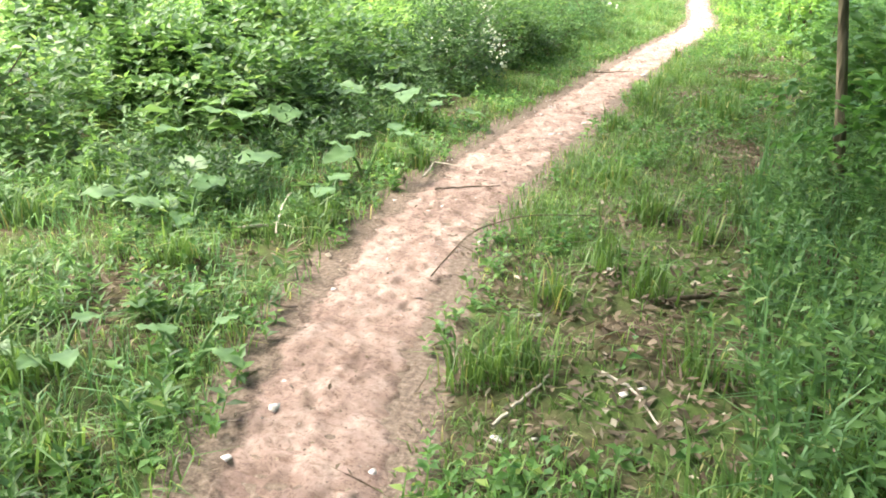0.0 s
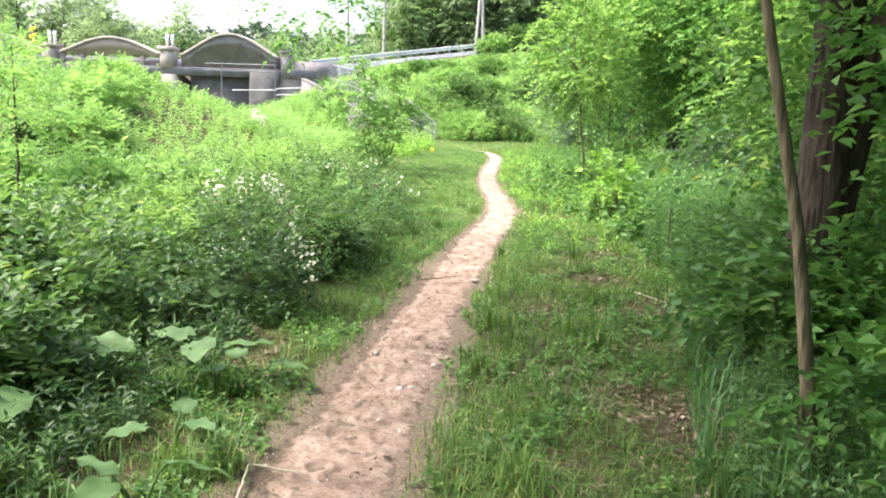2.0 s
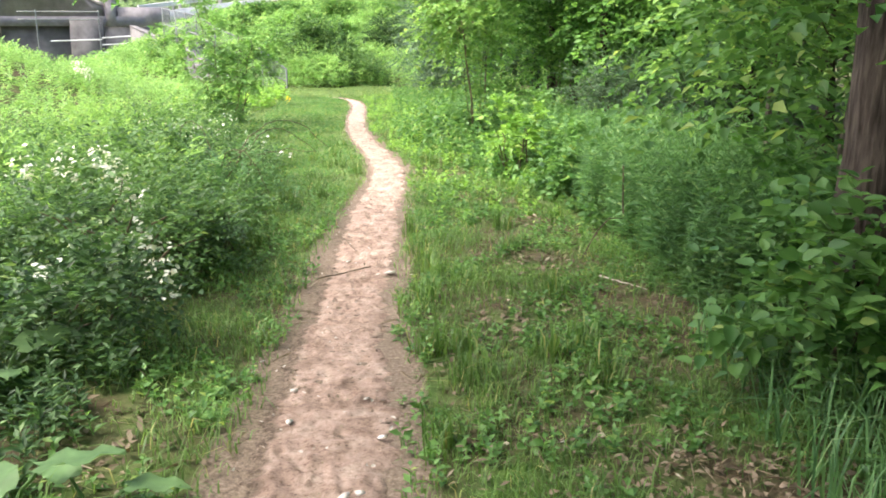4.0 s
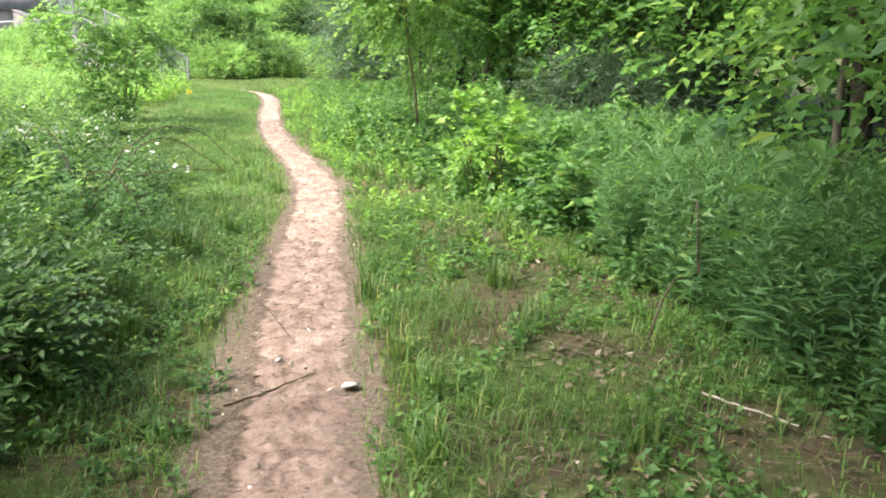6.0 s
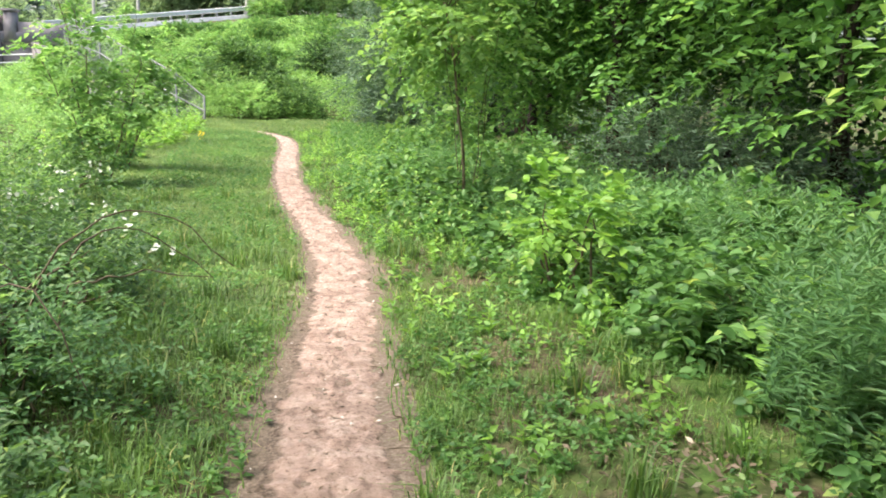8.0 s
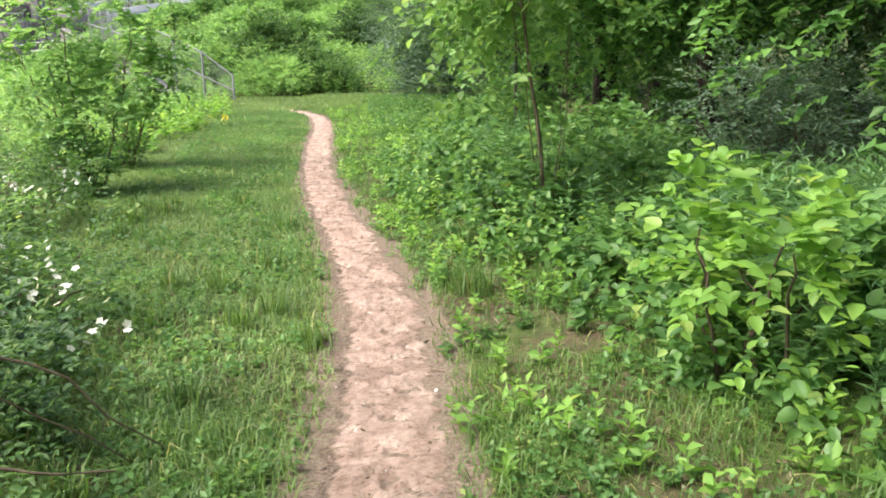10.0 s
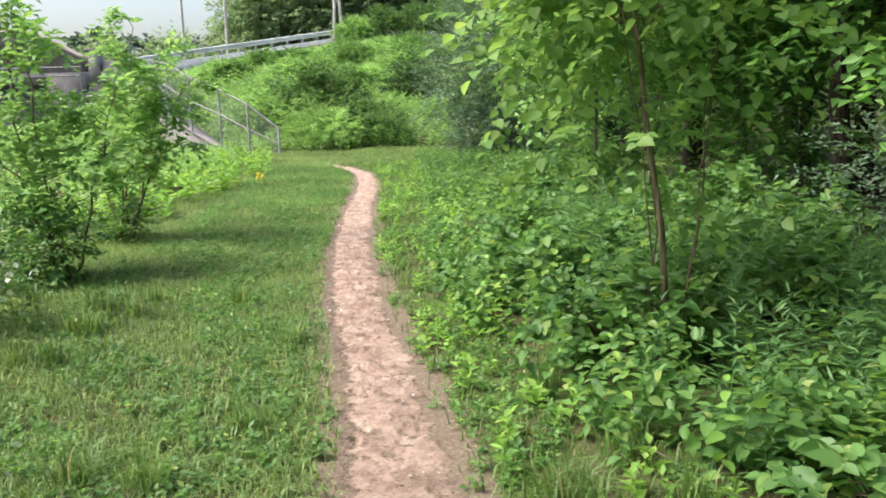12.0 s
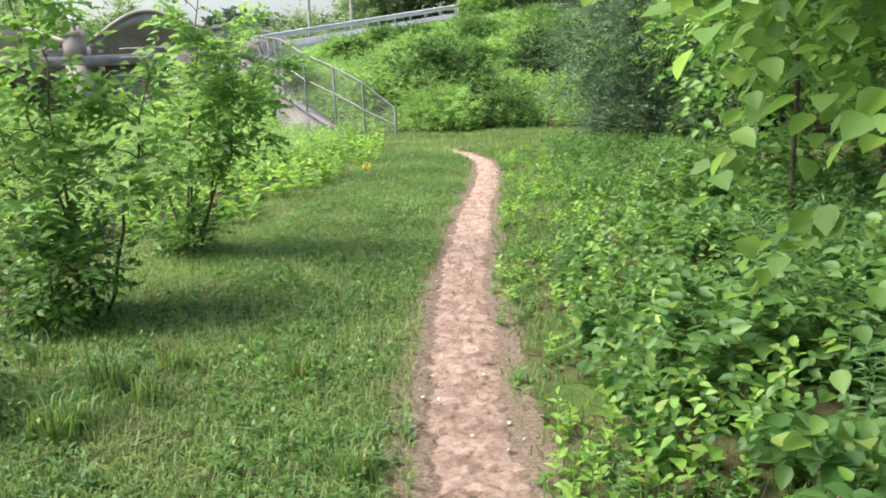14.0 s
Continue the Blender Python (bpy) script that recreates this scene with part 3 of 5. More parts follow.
# ---- plants ----
def bend(base, tip, sag, n=6, wob=0.05):
    t = np.linspace(0, 1, n)[:, None]
    p = np.asarray(base) * (1 - t) + np.asarray(tip) * t
    p[:, 2] += (np.sin(t * np.pi) * sag)[:, 0]
    p[1:-1] += rng.normal(0, wob, (n - 2, 3))
    return p


def tree(name, x, y, label, high, radii, centre_z, trunk_r, leafmat, bark, n_clump=60, twigs=20, per=8, leaf=0.13, wide=0.075, size=0.75, limbs=7,
         lean=(0, 0), group="", shape=kites, low=-0.75, category="tree", off=(0, 0), twig=0.5, trunk_top=None):
    ob = thing(name, x, y, label, category, group)
    tt = trunk_top or high * 0.85
    zs = np.linspace(-0.15, tt, 9)
    tr = np.stack([lean[0] * (np.clip(zs, 0, 99) / high) ** 1.3 + rng.normal(0, 0.012 * high / 4, 9) * (zs > 0.3), lean[1] * (np.clip(zs, 0, 99) / high) ** 1.3 + rng.normal(0, 0.012 * high / 4, 9) * (zs > 0.3), zs], -1)
    rad = trunk_r * (1 - 0.75 * zs / tt) * (1 + 0.5 * np.exp(-np.clip(zs, 0, 9) / 0.25))
    part("trunk", raw("trunk", *tube(tr, rad, 10 if trunk_r > 0.08 else 7), bark, True), ob)
    c, o, d = clumps(n_clump, (off[0] + lean[0] * 0.6, off[1] + lean[1] * 0.6, centre_z), radii, size, twigs, low)
    for q in c[np.linspace(0, len(c) - 1, limbs).astype(int)]:
        k = int(np.clip(np.searchsorted(zs, q[2] * 0.75), 2, 7))
        ln = bend(tr[k], q, 0.12 * np.linalg.norm(q - tr[k]), 6, 0.04)
        part("limb", raw("limb", *tube(ln, np.linspace(max(rad[k] * 0.5, 0.006), 0.003, 6), 5), bark, True), ob)
    P, D, U, L, W = on_twigs(o, d, rand(len(o), twig * 0.6, twig * 1.2), per, leaf, wide)
    keep = P[:, 2] > 0.04
    part("crown", raw("crown", *shape(P[keep], D[keep], U[keep], L[keep], W[keep]), leafmat), ob)
    return ob


def shrub(name, x, y, label, r, high, leafmat, n_clump=24, twigs=12, per=7, leaf=0.06, wide=0.035, size=0.22, stems=7, bark=TWIG, group="", shape=kites, twig=0.22, category="bush", flat=1.0):
    ob = thing(name, x, y, label, category, group)
    c, o, d = clumps(n_clump, (0, 0, high * 0.5), (r, r * flat, high * 0.52), size, twigs, -0.8)
    for q in c[np.linspace(0, len(c) - 1, stems).astype(int)]:
        part("stem", raw("stem", *tube(bend((rng.normal(0, 0.08), rng.normal(0, 0.08), -0.05), q, 0.12 * high, 6, 0.02), np.linspace(0.012, 0.004, 6) * (0.6 + high * 0.4), 5), bark, True), ob)
    P, D, U, L, W = on_twigs(o, d, rand(len(o), twig * 0.6, twig * 1.25), per, leaf, wide)
    keep = P[:, 2] > 0.03
    part("foliage", raw("foliage", *shape(P[keep], D[keep], U[keep], L[keep], W[keep]), leafmat), ob)
    return ob


def stuff(name, V, F, mat, label, category):
    return tagged(new(name, raw(name, V, F, mat)), label, category, kind="stuff")


def weeds(xy, high, per, leaf, wide, shape=kites, rise=0.35, start=0.15, stem=True, tilt=0.25):
    """Upright weeds with leaves set round their stems."""
    n = len(xy)
    base = on_ground(xy[:, 0], xy[:, 1])
    lean = rng.normal(0, 0.16, (n, 3)) * np.array([1, 1, 0])
    t = (np.linspace(start, 1, per)[None] + rng.normal(0, 0.03, (n, per)))[..., None]
    P = base[:, None] + (lean[:, None] * t + np.array([0, 0, 1.0]) * t) * high[:, None, None]
    a = rng.uniform(0, 6.28, (n, 1)) + np.arange(per)[None] * 2.4 + rng.normal(0, 0.3, (n, per))
    D = unit(np.stack([np.cos(a), np.sin(a), rise + rng.normal(0, tilt, a.shape) + 0.7 * (t[..., 0] > 0.93)], -1))
    U = unit(np.array([0, 0, 1.0]) + rng.normal(0, 0.3, P.shape))
    s = (rand(n, 0.75, 1.2)[:, None] * (1.1 - 0.45 * t[..., 0]) * rng.uniform(0.8, 1.2, (n, per))).ravel()
    V, F = shape(P.reshape(-1, 3), D.reshape(-1, 3), U.reshape(-1, 3), leaf * s, wide * s)
    if stem and shape is kites:
        up = unit(lean + np.array([0, 0, 1.0]))
        sv, sf = kites(base, up, unit(rng.normal(0, 1, (n, 3))), high * 0.98, np.full(n, 0.008), 0.1, 0.0, 0.1)
        V, F = join([(V, F), (sv, sf)])
    return V, F


def scatter(n, x0, x1, y0, y1, keep=None):
    x, y = rand(n, x0, x1), rand(n, y0, y1)
    if keep is not None:
        k = keep(x, y)
        x, y = x[k], y[k]
    return np.stack([x, y], -1)


def patchy(x, y, f=1.0, s=0.0):
    return 0.5 + 0.5 * np.sin(x * 1.9 * f + 2.1 * np.sin(y * 0.8 * f + s)) * np.sin(y * 1.6 * f + 1.7 * np.sin(x * 1.1 * f + 2 * s))


def blades(xy, high, wide, curl=0.5):
    n = len(xy)
    b = on_ground(xy[:, 0], xy[:, 1], -0.01)
    a = rand(n, 0, 6.28)
    out = np.stack([np.cos(a), np.sin(a), 0 * a], -1)
    side = np.stack([-np.sin(a), np.cos(a), 0 * a], -1) * (wide / 2)[:, None]
    h = high[:, None]
    c = (curl * rand(n, 0.2, 1.4))[:, None]
    mid = b + np.array([0, 0, 0.62]) * h + out * h * c * 0.25
    tip = b + np.array([0, 0, 1.0]) * h * (1 - 0.35 * c) + out * h * c * 0.85
    V = np.stack([b - side, b + side, mid - side * 0.8, mid + side * 0.8, tip], 1).reshape(-1, 3)
    k = np.arange(n)[:, None] * 5
    return V, np.concatenate([k + np.array([[0, 1, 3]]), k + np.array([[0, 3, 2]]), k + np.array([[2, 3, 4]])])


def bare(x, y):
    """Patches of dead leaves where little grass grows."""
    out = 0.0
    for cx, cy, r in ((1.0, 3.95, 0.5), (0.55, 4.6, 0.38), (0.85, 5.0, 0.42), (0.75, 5.9, 0.3), (0.8, 9.3, 0.22), (1.0, 7.5, 0.3), (1.35, 7.2, 0.3), (-0.85, 4.6, 0.3), (-1.2, 4.0, 0.3), (1.3, 10.6, 0.24), (1.6, 12.0, 0.22), (-1.1, 7.9, 0.35), (1.1, 19.0, 0.25), (0.95, 21.5, 0.25)):
        out = out + np.exp(-((x - cx) ** 2 + (y - cy) ** 2) / r ** 2)
    return np.clip(out, 0, 1)


def off_path(x, y, soft=0.08):
    return np.abs(x - path_x(y)) > path_half(y) * 1.02 + np.abs(rng.normal(0.0, soft * 1.25, len(x))) * np.where(x < path_x(y), 1.3, 1.0)


# woods on the shaded side: a few kinds of tree, each repeated
wood_a = tree("woodland_tree", 6.2, 9.5, "tall leafy green woodland tree", 9.5, (2.5, 2.5, 4.3), 5.0, 0.14, WOODS, BARK, 95, 20, 9, 0.15, 0.085, 0.85, 9, group="trees of the wood", low=-1.0)
wood_b = tree("woodland_tree", 5.6, 14.2, "dense dark green woodland tree with low branches", 8.0, (2.2, 2.4, 3.8), 4.0, 0.11, WOODS, BARK, 90, 20, 9, 0.14, 0.08, 0.8, 8, group="trees of the wood", low=-1.0)
wood_c = tree("woodland_tree", 7.0, 20.0, "broad dark green tree at the wood's edge", 10.5, (3.0, 2.8, 4.9), 5.4, 0.16, DARKBUSH, BARK, 110, 20, 9, 0.16, 0.09, 0.95, 9, group="trees of the wood", low=-1.0)
for src, spots in ((wood_a, ((7.4, 24.5, 80), (9.8, 15.0, 200), (8.6, 31.0, 140), (5.6, 4.0, 300), (12.5, 22.0, 20), (9.0, 40.5, 250), (14.5, 48.0, 60))),
                   (wood_b, ((5.3, 21.6, 20), (6.3, 17.6, 75), (5.0, 24.9, 140), (6.6, 28.5, 260), (7.6, 11.8, 120), (8.2, 27.6, 250), (9.5, 7.0, 40), (10.5, 27.0, 190), (5.2, -0.5, 90), (12.0, 35.0, 310), (10.0, 55.0, 15))),
                   (wood_c, ((9.5, 19.0, 90), (11.0, 10.5, 180), (12.5, 29.0, 270), (8.2, 0.5, 30), (7.4, 36.5, 160), (15.0, 41.0, 120), (8.5, 62.0, 330), (16.0, 60.0, 45), (14.0, 70.0, 190)))):
    for x, y, turn in spots:
        copy_thing(src, pose(x, y, float(height(x, y)) - 0.05, 0, 0, turn))

# the big tree beside the path, and the slim one before it
# its crown, above the view, is pushed leftwards to shade the path
big_tree = tree("big_tree", 2.42, 8.62, "big tree with dark furrowed trunk beside the path", 10.5, (3.9, 4.0, 2.2), 6.6, 0.175, WOODS, BARK, 135, 20, 9, 0.13, 0.078, 0.8, 9, lean=(-0.15, 0.1), off=(-3.2, -1.2))
tree("slim_tree", 1.69, 6.5, "slim leaning young tree with pale brown bark", 5.5, (1.4, 1.6, 1.3), 4.8, 0.031, WOODS, SLIMBARK, 36, 18, 8, 0.11, 0.066, 0.55, 5, lean=(-1.43, 0.1))
tree("young_tree", 3.1, 6.2, "thin young tree with leafy low branches", 5.0, (1.2, 1.3, 1.9), 2.9, 0.03, WOODS, THINBARK, 30, 16, 8, 0.11, 0.066, 0.5, 5)
tree("young_tree", 3.3, 10.2, "leafy young tree at the edge of the wood", 4.6, (1.15, 1.5, 1.8), 2.5, 0.035, BROAD, THINBARK, 40, 18, 8, 0.11, 0.066, 0.5, 6)
tree("young_tree", 3.9, 12.4, "leafy bright green young tree at the wood's edge", 5.2, (1.2, 1.4, 2.2), 2.8, 0.035, LIGHTLEAF, THINBARK, 46, 16, 8, 0.11, 0.07, 0.5, 6)
fork = bend((0.1, 0.02, 0.9), (0.75, -0.2, 5.6), 0.0, 8, 0.03)
part("second_stem", raw("second_stem", *tube(fork, np.linspace(0.125, 0.06, 8), 10), BARK, True), big_tree, "second dark stem of the forked trunk")
c, o, d = clumps(13, (-1.6, 12.4, 2.62), (0.75, 0.6, 0.4), 0.22, 9)
ln = bend((2.3, 8.7, 4.6), (-1.5, 12.4, 2.75), 0.5, 8, 0.03) - np.array([2.42, 8.62, float(height(2.42, 8.62))])
part("bough", raw("bough", *tube(ln, np.linspace(0.04, 0.008, 8), 6), BARK, True), big_tree, "long thin bough reaching over the path")
P, D, U, L, W = on_twigs(o - np.array([2.42, 8.62, 0.05]), d, rand(len(o), 0.2, 0.4), 7, 0.085, 0.045)
part("hanging_leaves", raw("hanging_leaves", *kites(P, D, U, L, W), WOODS), big_tree)

shrub("low_bush", 2.0, 8.15, "bright leafy shoots round the dark trunk", 0.42, 0.9, BROAD, 18, 9, 6, 0.09, 0.06, 0.2, shape=broad)
tree("vine_tree", 2.75, 7.9, "young tree with leafy boughs before the dark trunk", 3.6, (0.75, 0.8, 1.2), 2.2, 0.025, WOODS, THINBARK, 34, 12, 7, 0.10, 0.06, 0.34, 8, twig=0.36)
# tall trees out of view, added to shade the start of the path
for x, y, label in ((-5.2, 1.0, "unseen tall tree added so that its crown shades the path"), (-1.2, -4.5, "unseen tall tree added for shade behind the start of the path")):
    tree("unseen_shade_tree", x, y, label, 12.0, (3.6, 3.9, 2.2), 8.6, 0.2, WOODS, BARK, 75, 16, 8, 0.17, 0.11, 1.0, 8, off=(-x * 0.5, 1.8 if y > 0 else 5.2), group="tall shade trees")

# saplings
young = tree("sapling", 1.95, 17.48, "young sapling with thin trunk and light broad leaves", 4.2, (0.78, 0.82, 1.42), 2.42, 0.019, LIGHTLEAF, SLIMBARK, 84, 8, 8, 0.075, 0.064, 0.24, 18, lean=(-0.55, 0.3), off=(0.15, 0.0), shape=broad, twig=0.34, category="sapling", low=-1.0)
for a, b in (((0.05, 0.03, 0), (0.3, 0.1, 2.2)), ((-0.06, 0.0, 0), (-0.3, -0.1, 2.0)), ((0.02, -0.05, 0), (0.1, -0.25, 1.7)), ((-0.03, 0.06, 0), (-0.12, 0.35, 2.4))):
    part("side_stem", raw("side_stem", *tube(bend(a, b, 0.08, 8, 0.02), np.linspace(0.006, 0.002, 8), 5), TWIG, True), young)


def bushy_sapling(x, y, stems, label, spread=0.26):
    """Several leaning stems from one root, each hung with layered pale leaves."""
    ob = thing("sapling", x, y, label, "sapling", "bushy saplings in the grass")
    o, d = [], []
    for tx, ty, tz, bare_to in stems:
        ln = bend((rng.normal(0, 0.05), rng.normal(0, 0.05), -0.05), (tx, ty, tz), 0.04, 9, 0.025)
        part("stem", raw("stem", *tube(ln, np.linspace(0.014, 0.004, 9), 6), SLIMBARK, True), ob)
        for t in np.linspace(bare_to, 1.0, 11):
            p = np.array([np.interp(t, np.linspace(0, 1, 9), ln[:, c]) for c in range(3)])
            a = rng.uniform(0, 6.28)
            reach = spread * (1.25 - 0.7 * t) * rng.uniform(0.7, 1.4)
            q = p + np.array([np.cos(a) * reach, np.sin(a) * reach, 0.1])
            part("branch", raw("branch", *tube(bend(p, q, 0.03, 5, 0.008), np.linspace(0.005, 0.002, 5), 4), THINBARK, True), ob)
            for f in (0.35, 0.55, 0.8, 1.0, 1.0, 1.0, 1.0):
                w = unit(np.array([np.cos(a), np.sin(a), 0.1]) + rng.normal(0, 0.6, 3))
                o.append(p + (q - p) * f)
                d.append(w)
    P, D, U, L, W = on_twigs(np.array(o), np.array(d), rand(len(o), 0.18, 0.36), 8, 0.1, 0.055, 0.95, 0.35)
    part("crown", raw("crown", *kites(P, D, U, L, W), FIELD), ob)


bushy_sapling(-2.15, 20.9, ((-0.5, 0.1, 2.6, 0.35), (-0.25, 0.0, 2.2, 0.35), (0.55, -0.1, 1.6, 0.5), (-0.75, 0.1, 1.7, 0.4)), "young sapling of dark leaning stems and pale leaves")
bushy_sapling(-2.18, 22.9, ((0.25, 0.0, 2.3, 0.3), (0.75, 0.05, 1.75, 0.4), (0.05, 0.1, 2.0, 0.3), (-0.3, 0.0, 1.5, 0.4), (0.5, 0.1, 2.0, 0.4)), "young sapling with upright stems and pale layered leaves")
for x, y, h in ((-7.3, 15.9, 3.2), (-9.4, 17.2, 3.6), (-5.4, 13.0, 2.4)):
    tree("sapling", x, y, "thin sapling standing in the weedy field", h, (0.7, 0.7, h * 0.36), h * 0.6, 0.022, FIELD, THINBARK, 26, 10, 8, 0.085, 0.045, 0.3, 6, twig=0.34, group="saplings in the field", category="sapling")

tree("young_tree", 3.0, 22.6, "light green young tree before the dark wood", 4.4, (0.95, 1.0, 1.5), 2.8, 0.025, FIELD, THINBARK, 64, 12, 8, 0.10, 0.07, 0.36, 9, twig=0.36, low=-1.0)
tree("young_tree", 4.3, 27.5, "bright young tree at the far end of the wood's edge", 5.0, (1.2, 1.2, 2.0), 2.9, 0.03, BROAD, THINBARK, 60, 13, 8, 0.11, 0.075, 0.45, 8, twig=0.4, low=-1.0)

# bushes by the wood
shrub("bush", -2.3, 20.75, "dark leafy bush round the foot of a sapling", 0.36, 0.7, BROAD, 30, 11, 7, 0.08, 0.04, 0.16, 5)
shrub("bush", -2.2, 22.95, "dark leafy shoots round the foot of a sapling", 0.25, 0.3, BROAD, 16, 10, 7, 0.075, 0.038, 0.13, 4)
shrub("yellow_bush", 2.0, 14.5, "bush with bright yellow-green leaves on dark stems", 0.36, 0.95, YELLOW, 12, 7, 7, 0.08, 0.056, 0.13, shape=broad)
for x, y, r, h in ((2.6, 13.4, 0.6, 0.55), (2.45, 14.9, 0.6, 0.55), (2.15, 15.9, 0.45, 0.4), (3.0, 16.4, 0.6, 0.55), (2.7, 18.3, 0.6, 0.5), (1.5, 19.5, 0.35, 0.34), (2.4, 19.8, 0.6, 0.5), (3.3, 20.4, 0.7, 0.7), (2.1, 21.6, 0.5, 0.4), (3.2, 22.6, 0.7, 0.7), (2.5, 24.3, 0.6, 0.5), (3.6, 25.5, 0.8, 0.9), (3.4, 18.8, 0.6, 0.6), (3.3, 14.6, 0.6, 0.75)):
    shrub("leafy_bush", x, y, "low bush of broad bright green leaves", r, h, BROAD, int(34 * r / 0.8), 9, 6, 0.085, 0.06, 0.16, shape=broad, twig=0.2, group="leafy bushes by the wood")
for x, y, r, h in ((4.7, 18.9, 0.8, 1.35), (5.4, 17.6, 0.8, 1.3)):
    shrub("grey_bush", x, y, "grey-green bush with small silvery leaves", r, h, OLIVE, 50, 16, 9, 0.07, 0.028, 0.34, 9, twig=0.34, group="grey-green bushes")
shrub("willow_bush", 4.6, 36.2, "large rounded grey-green willow bush", 2.5, 4.9, OLIVE, 120, 24, 10, 0.12, 0.045, 0.6, 10, twig=0.5)
shrub("willow_bush", 4.3, 35.3, "low skirt of grey-green willow shoots", 1.7, 1.2, OLIVE, 70, 18, 9, 0.11, 0.042, 0.4, 6, twig=0.4)
shrub("willow_bush", 7.6, 34.0, "tall grey-green willow bush before the wood", 2.4, 5.5, OLIVE, 110, 22, 10, 0.12, 0.05, 0.6, 10, twig=0.5)
shrub("bush", 1.85, 17.75, "leafy shoots round the foot of a sapling", 0.4, 0.5, BROAD, 18, 9, 6, 0.085, 0.062, 0.15, shape=broad, twig=0.18)
shrub("low_bush", 2.55, 8.0, "low shrub of bright leaves by the tree trunk", 0.6, 0.75, WOODS, 22, 10, 7, 0.09, 0.055, 0.2)
shrub("low_bush", 2.3, 6.4, "leafy low shrub in deep shade under trees", 0.6, 0.8, WOODS, 24, 10, 7, 0.09, 0.055, 0.2)
shrub("low_bush", 2.9, 9.4, "leafy low shrub at the foot of trees", 0.8, 1.1, WOODS, 28, 11, 7, 0.09, 0.055, 0.24)

# bushes on the slope and before it
shrub("slope_bush", -1.1, 46.2, "rounded dark green bush on the grassy slope", 1.9, 2.1, WEED, 70, 18, 8, 0.16, 0.09, 0.5, twig=0.45)
shrub("slope_bush", 0.6, 45.0, "dark green bush low on the slope", 1.3, 1.2, WEED, 40, 16, 8, 0.15, 0.08, 0.4, twig=0.4)
shrub("slope_bush", -1.1, 43.2, "pale green feathery bush at the foot of the slope", 1.5, 1.25, FIELD, 50, 16, 9, 0.16, 0.04, 0.4, twig=0.45)
shrub("slope_bush", 0.9, 43.2, "low green bush at the foot of the slope", 1.2, 0.9, WEED, 34, 14, 8, 0.15, 0.07, 0.35, twig=0.4)
shrub("slope_bush", 2.75, 50.8, "dark bush with a white blossom on the slope", 1.0, 1.7, DARKBUSH, 40, 16, 8, 0.15, 0.08, 0.4, twig=0.4)
for x, r, h in ((0.4, 1.3, 1.3), (2.6, 1.6, 1.9), (5.2, 1.8, 2.4), (8.4, 2.0, 2.8)):
    shrub("roadside_bush", x, float(road_y(x)) - 1.9, "green roadside bush over the end of the guardrail", r, h, FIELD if x < 2 else WEED, 44, 14, 8, 0.2, 0.1, 0.45, twig=0.45, group="roadside bushes")
slope_set = [shrub("slope_bush", x, y, "green bush on the overgrown slope", r, h, mat, 34, 14, 8, 0.18, 0.09, 0.4, twig=0.42, group="bushes on the slope") for x, y, r, h, mat in ((-3.5, 52, 1.1, 0.9, FIELD), (0.5, 54.5, 1.2, 1.0, FIELD), (5.5, 47, 1.6, 1.7, BROAD), (-6.0, 58, 1.3, 1.0, BROAD))]
r3 = np.random.default_rng(11)
for q in range(46):
    x, y = r3.uniform(-9, 8), r3.uniform(45.5, 74)
    if y < float(road_y(x)) - 8 and x > -8 + (y - 44) * 0.02:
        copy_thing(slope_set[q % 4], pose(x, y, float(height(x, y)) - 0.1, 0, 0, r3.uniform(0, 360)) @ Matrix.Scale(r3.uniform(0.55, 1.15), 4))


# ---- field side: flowering bushes, brambles, burdock ----
def blossoms(ob, spots, n=26, spread=0.055, size=0.021, mat=PETAL, label="clusters of small white blossoms"):
    """Flower heads: five-petalled blossoms gathered round each spot."""
    c = np.repeat(np.asarray(spots, float), n, 0) + rng.normal(0, spread, (len(spots) * n, 3)) * np.array([1, 1, 1.3])
    up = unit(rng.normal(0, 0.5, c.shape) + np.array([0, -0.3, 0.8]))
    a = unit(np.cross(up, rng.normal(0, 1, c.shape)))
    b = np.cross(up, a)
    out = []
    for k in range(5):
        d = a * np.cos(k * 1.2566) + b * np.sin(k * 1.2566)
        out.append(kites(c, unit(d + up * 0.25), up, size * 1.1, size * 0.95, 0.1, 0.1, 0.6))
    part("blossom", raw("blossom", *join(out), mat), ob, label)


def flowering(x, y, r, h, label, spots, mat=WEED, n=55, leaf=0.05, wide=0.026):
    ob = shrub("flowering_bush", x, y, label, r, h, mat, int(36 * r / 0.7), 13, 8, leaf, wide, 0.2, 9, twig=0.24, group="flowering bushes")
    z = float(height(x, y))
    blossoms(ob, [(px - x, py_ - y, pz - z) for px, py_, pz in spots], n)
    return ob


flowering(-1.95, 11.9, 0.75, 0.75, "green bush with sprays of small white flowers", [(-2.2, 11.6, 0.66), (-1.98, 11.75, 0.7), (-1.83, 11.6, 0.62), (-1.72, 11.4, 0.5), (-1.6, 11.25, 0.42), (-1.5, 11.15, 0.36), (-1.75, 10.6, 0.3), (-2.6, 11.9, 0.6)])
flowering(-1.5, 10.3, 0.62, 0.85, "low weedy bush with a few white flowers", [(-1.35, 10.1, 0.42), (-1.22, 10.0, 0.3), (-1.15, 9.85, 0.2), (-1.75, 9.7, 0.35)], n=20)
flowering(-2.3, 16.3, 0.8, 0.7, "green bush dotted with white blossom", [(-2.5, 15.9, 0.62), (-2.25, 15.95, 0.6), (-2.0, 16.0, 0.55), (-1.75, 16.2, 0.5)], n=22)
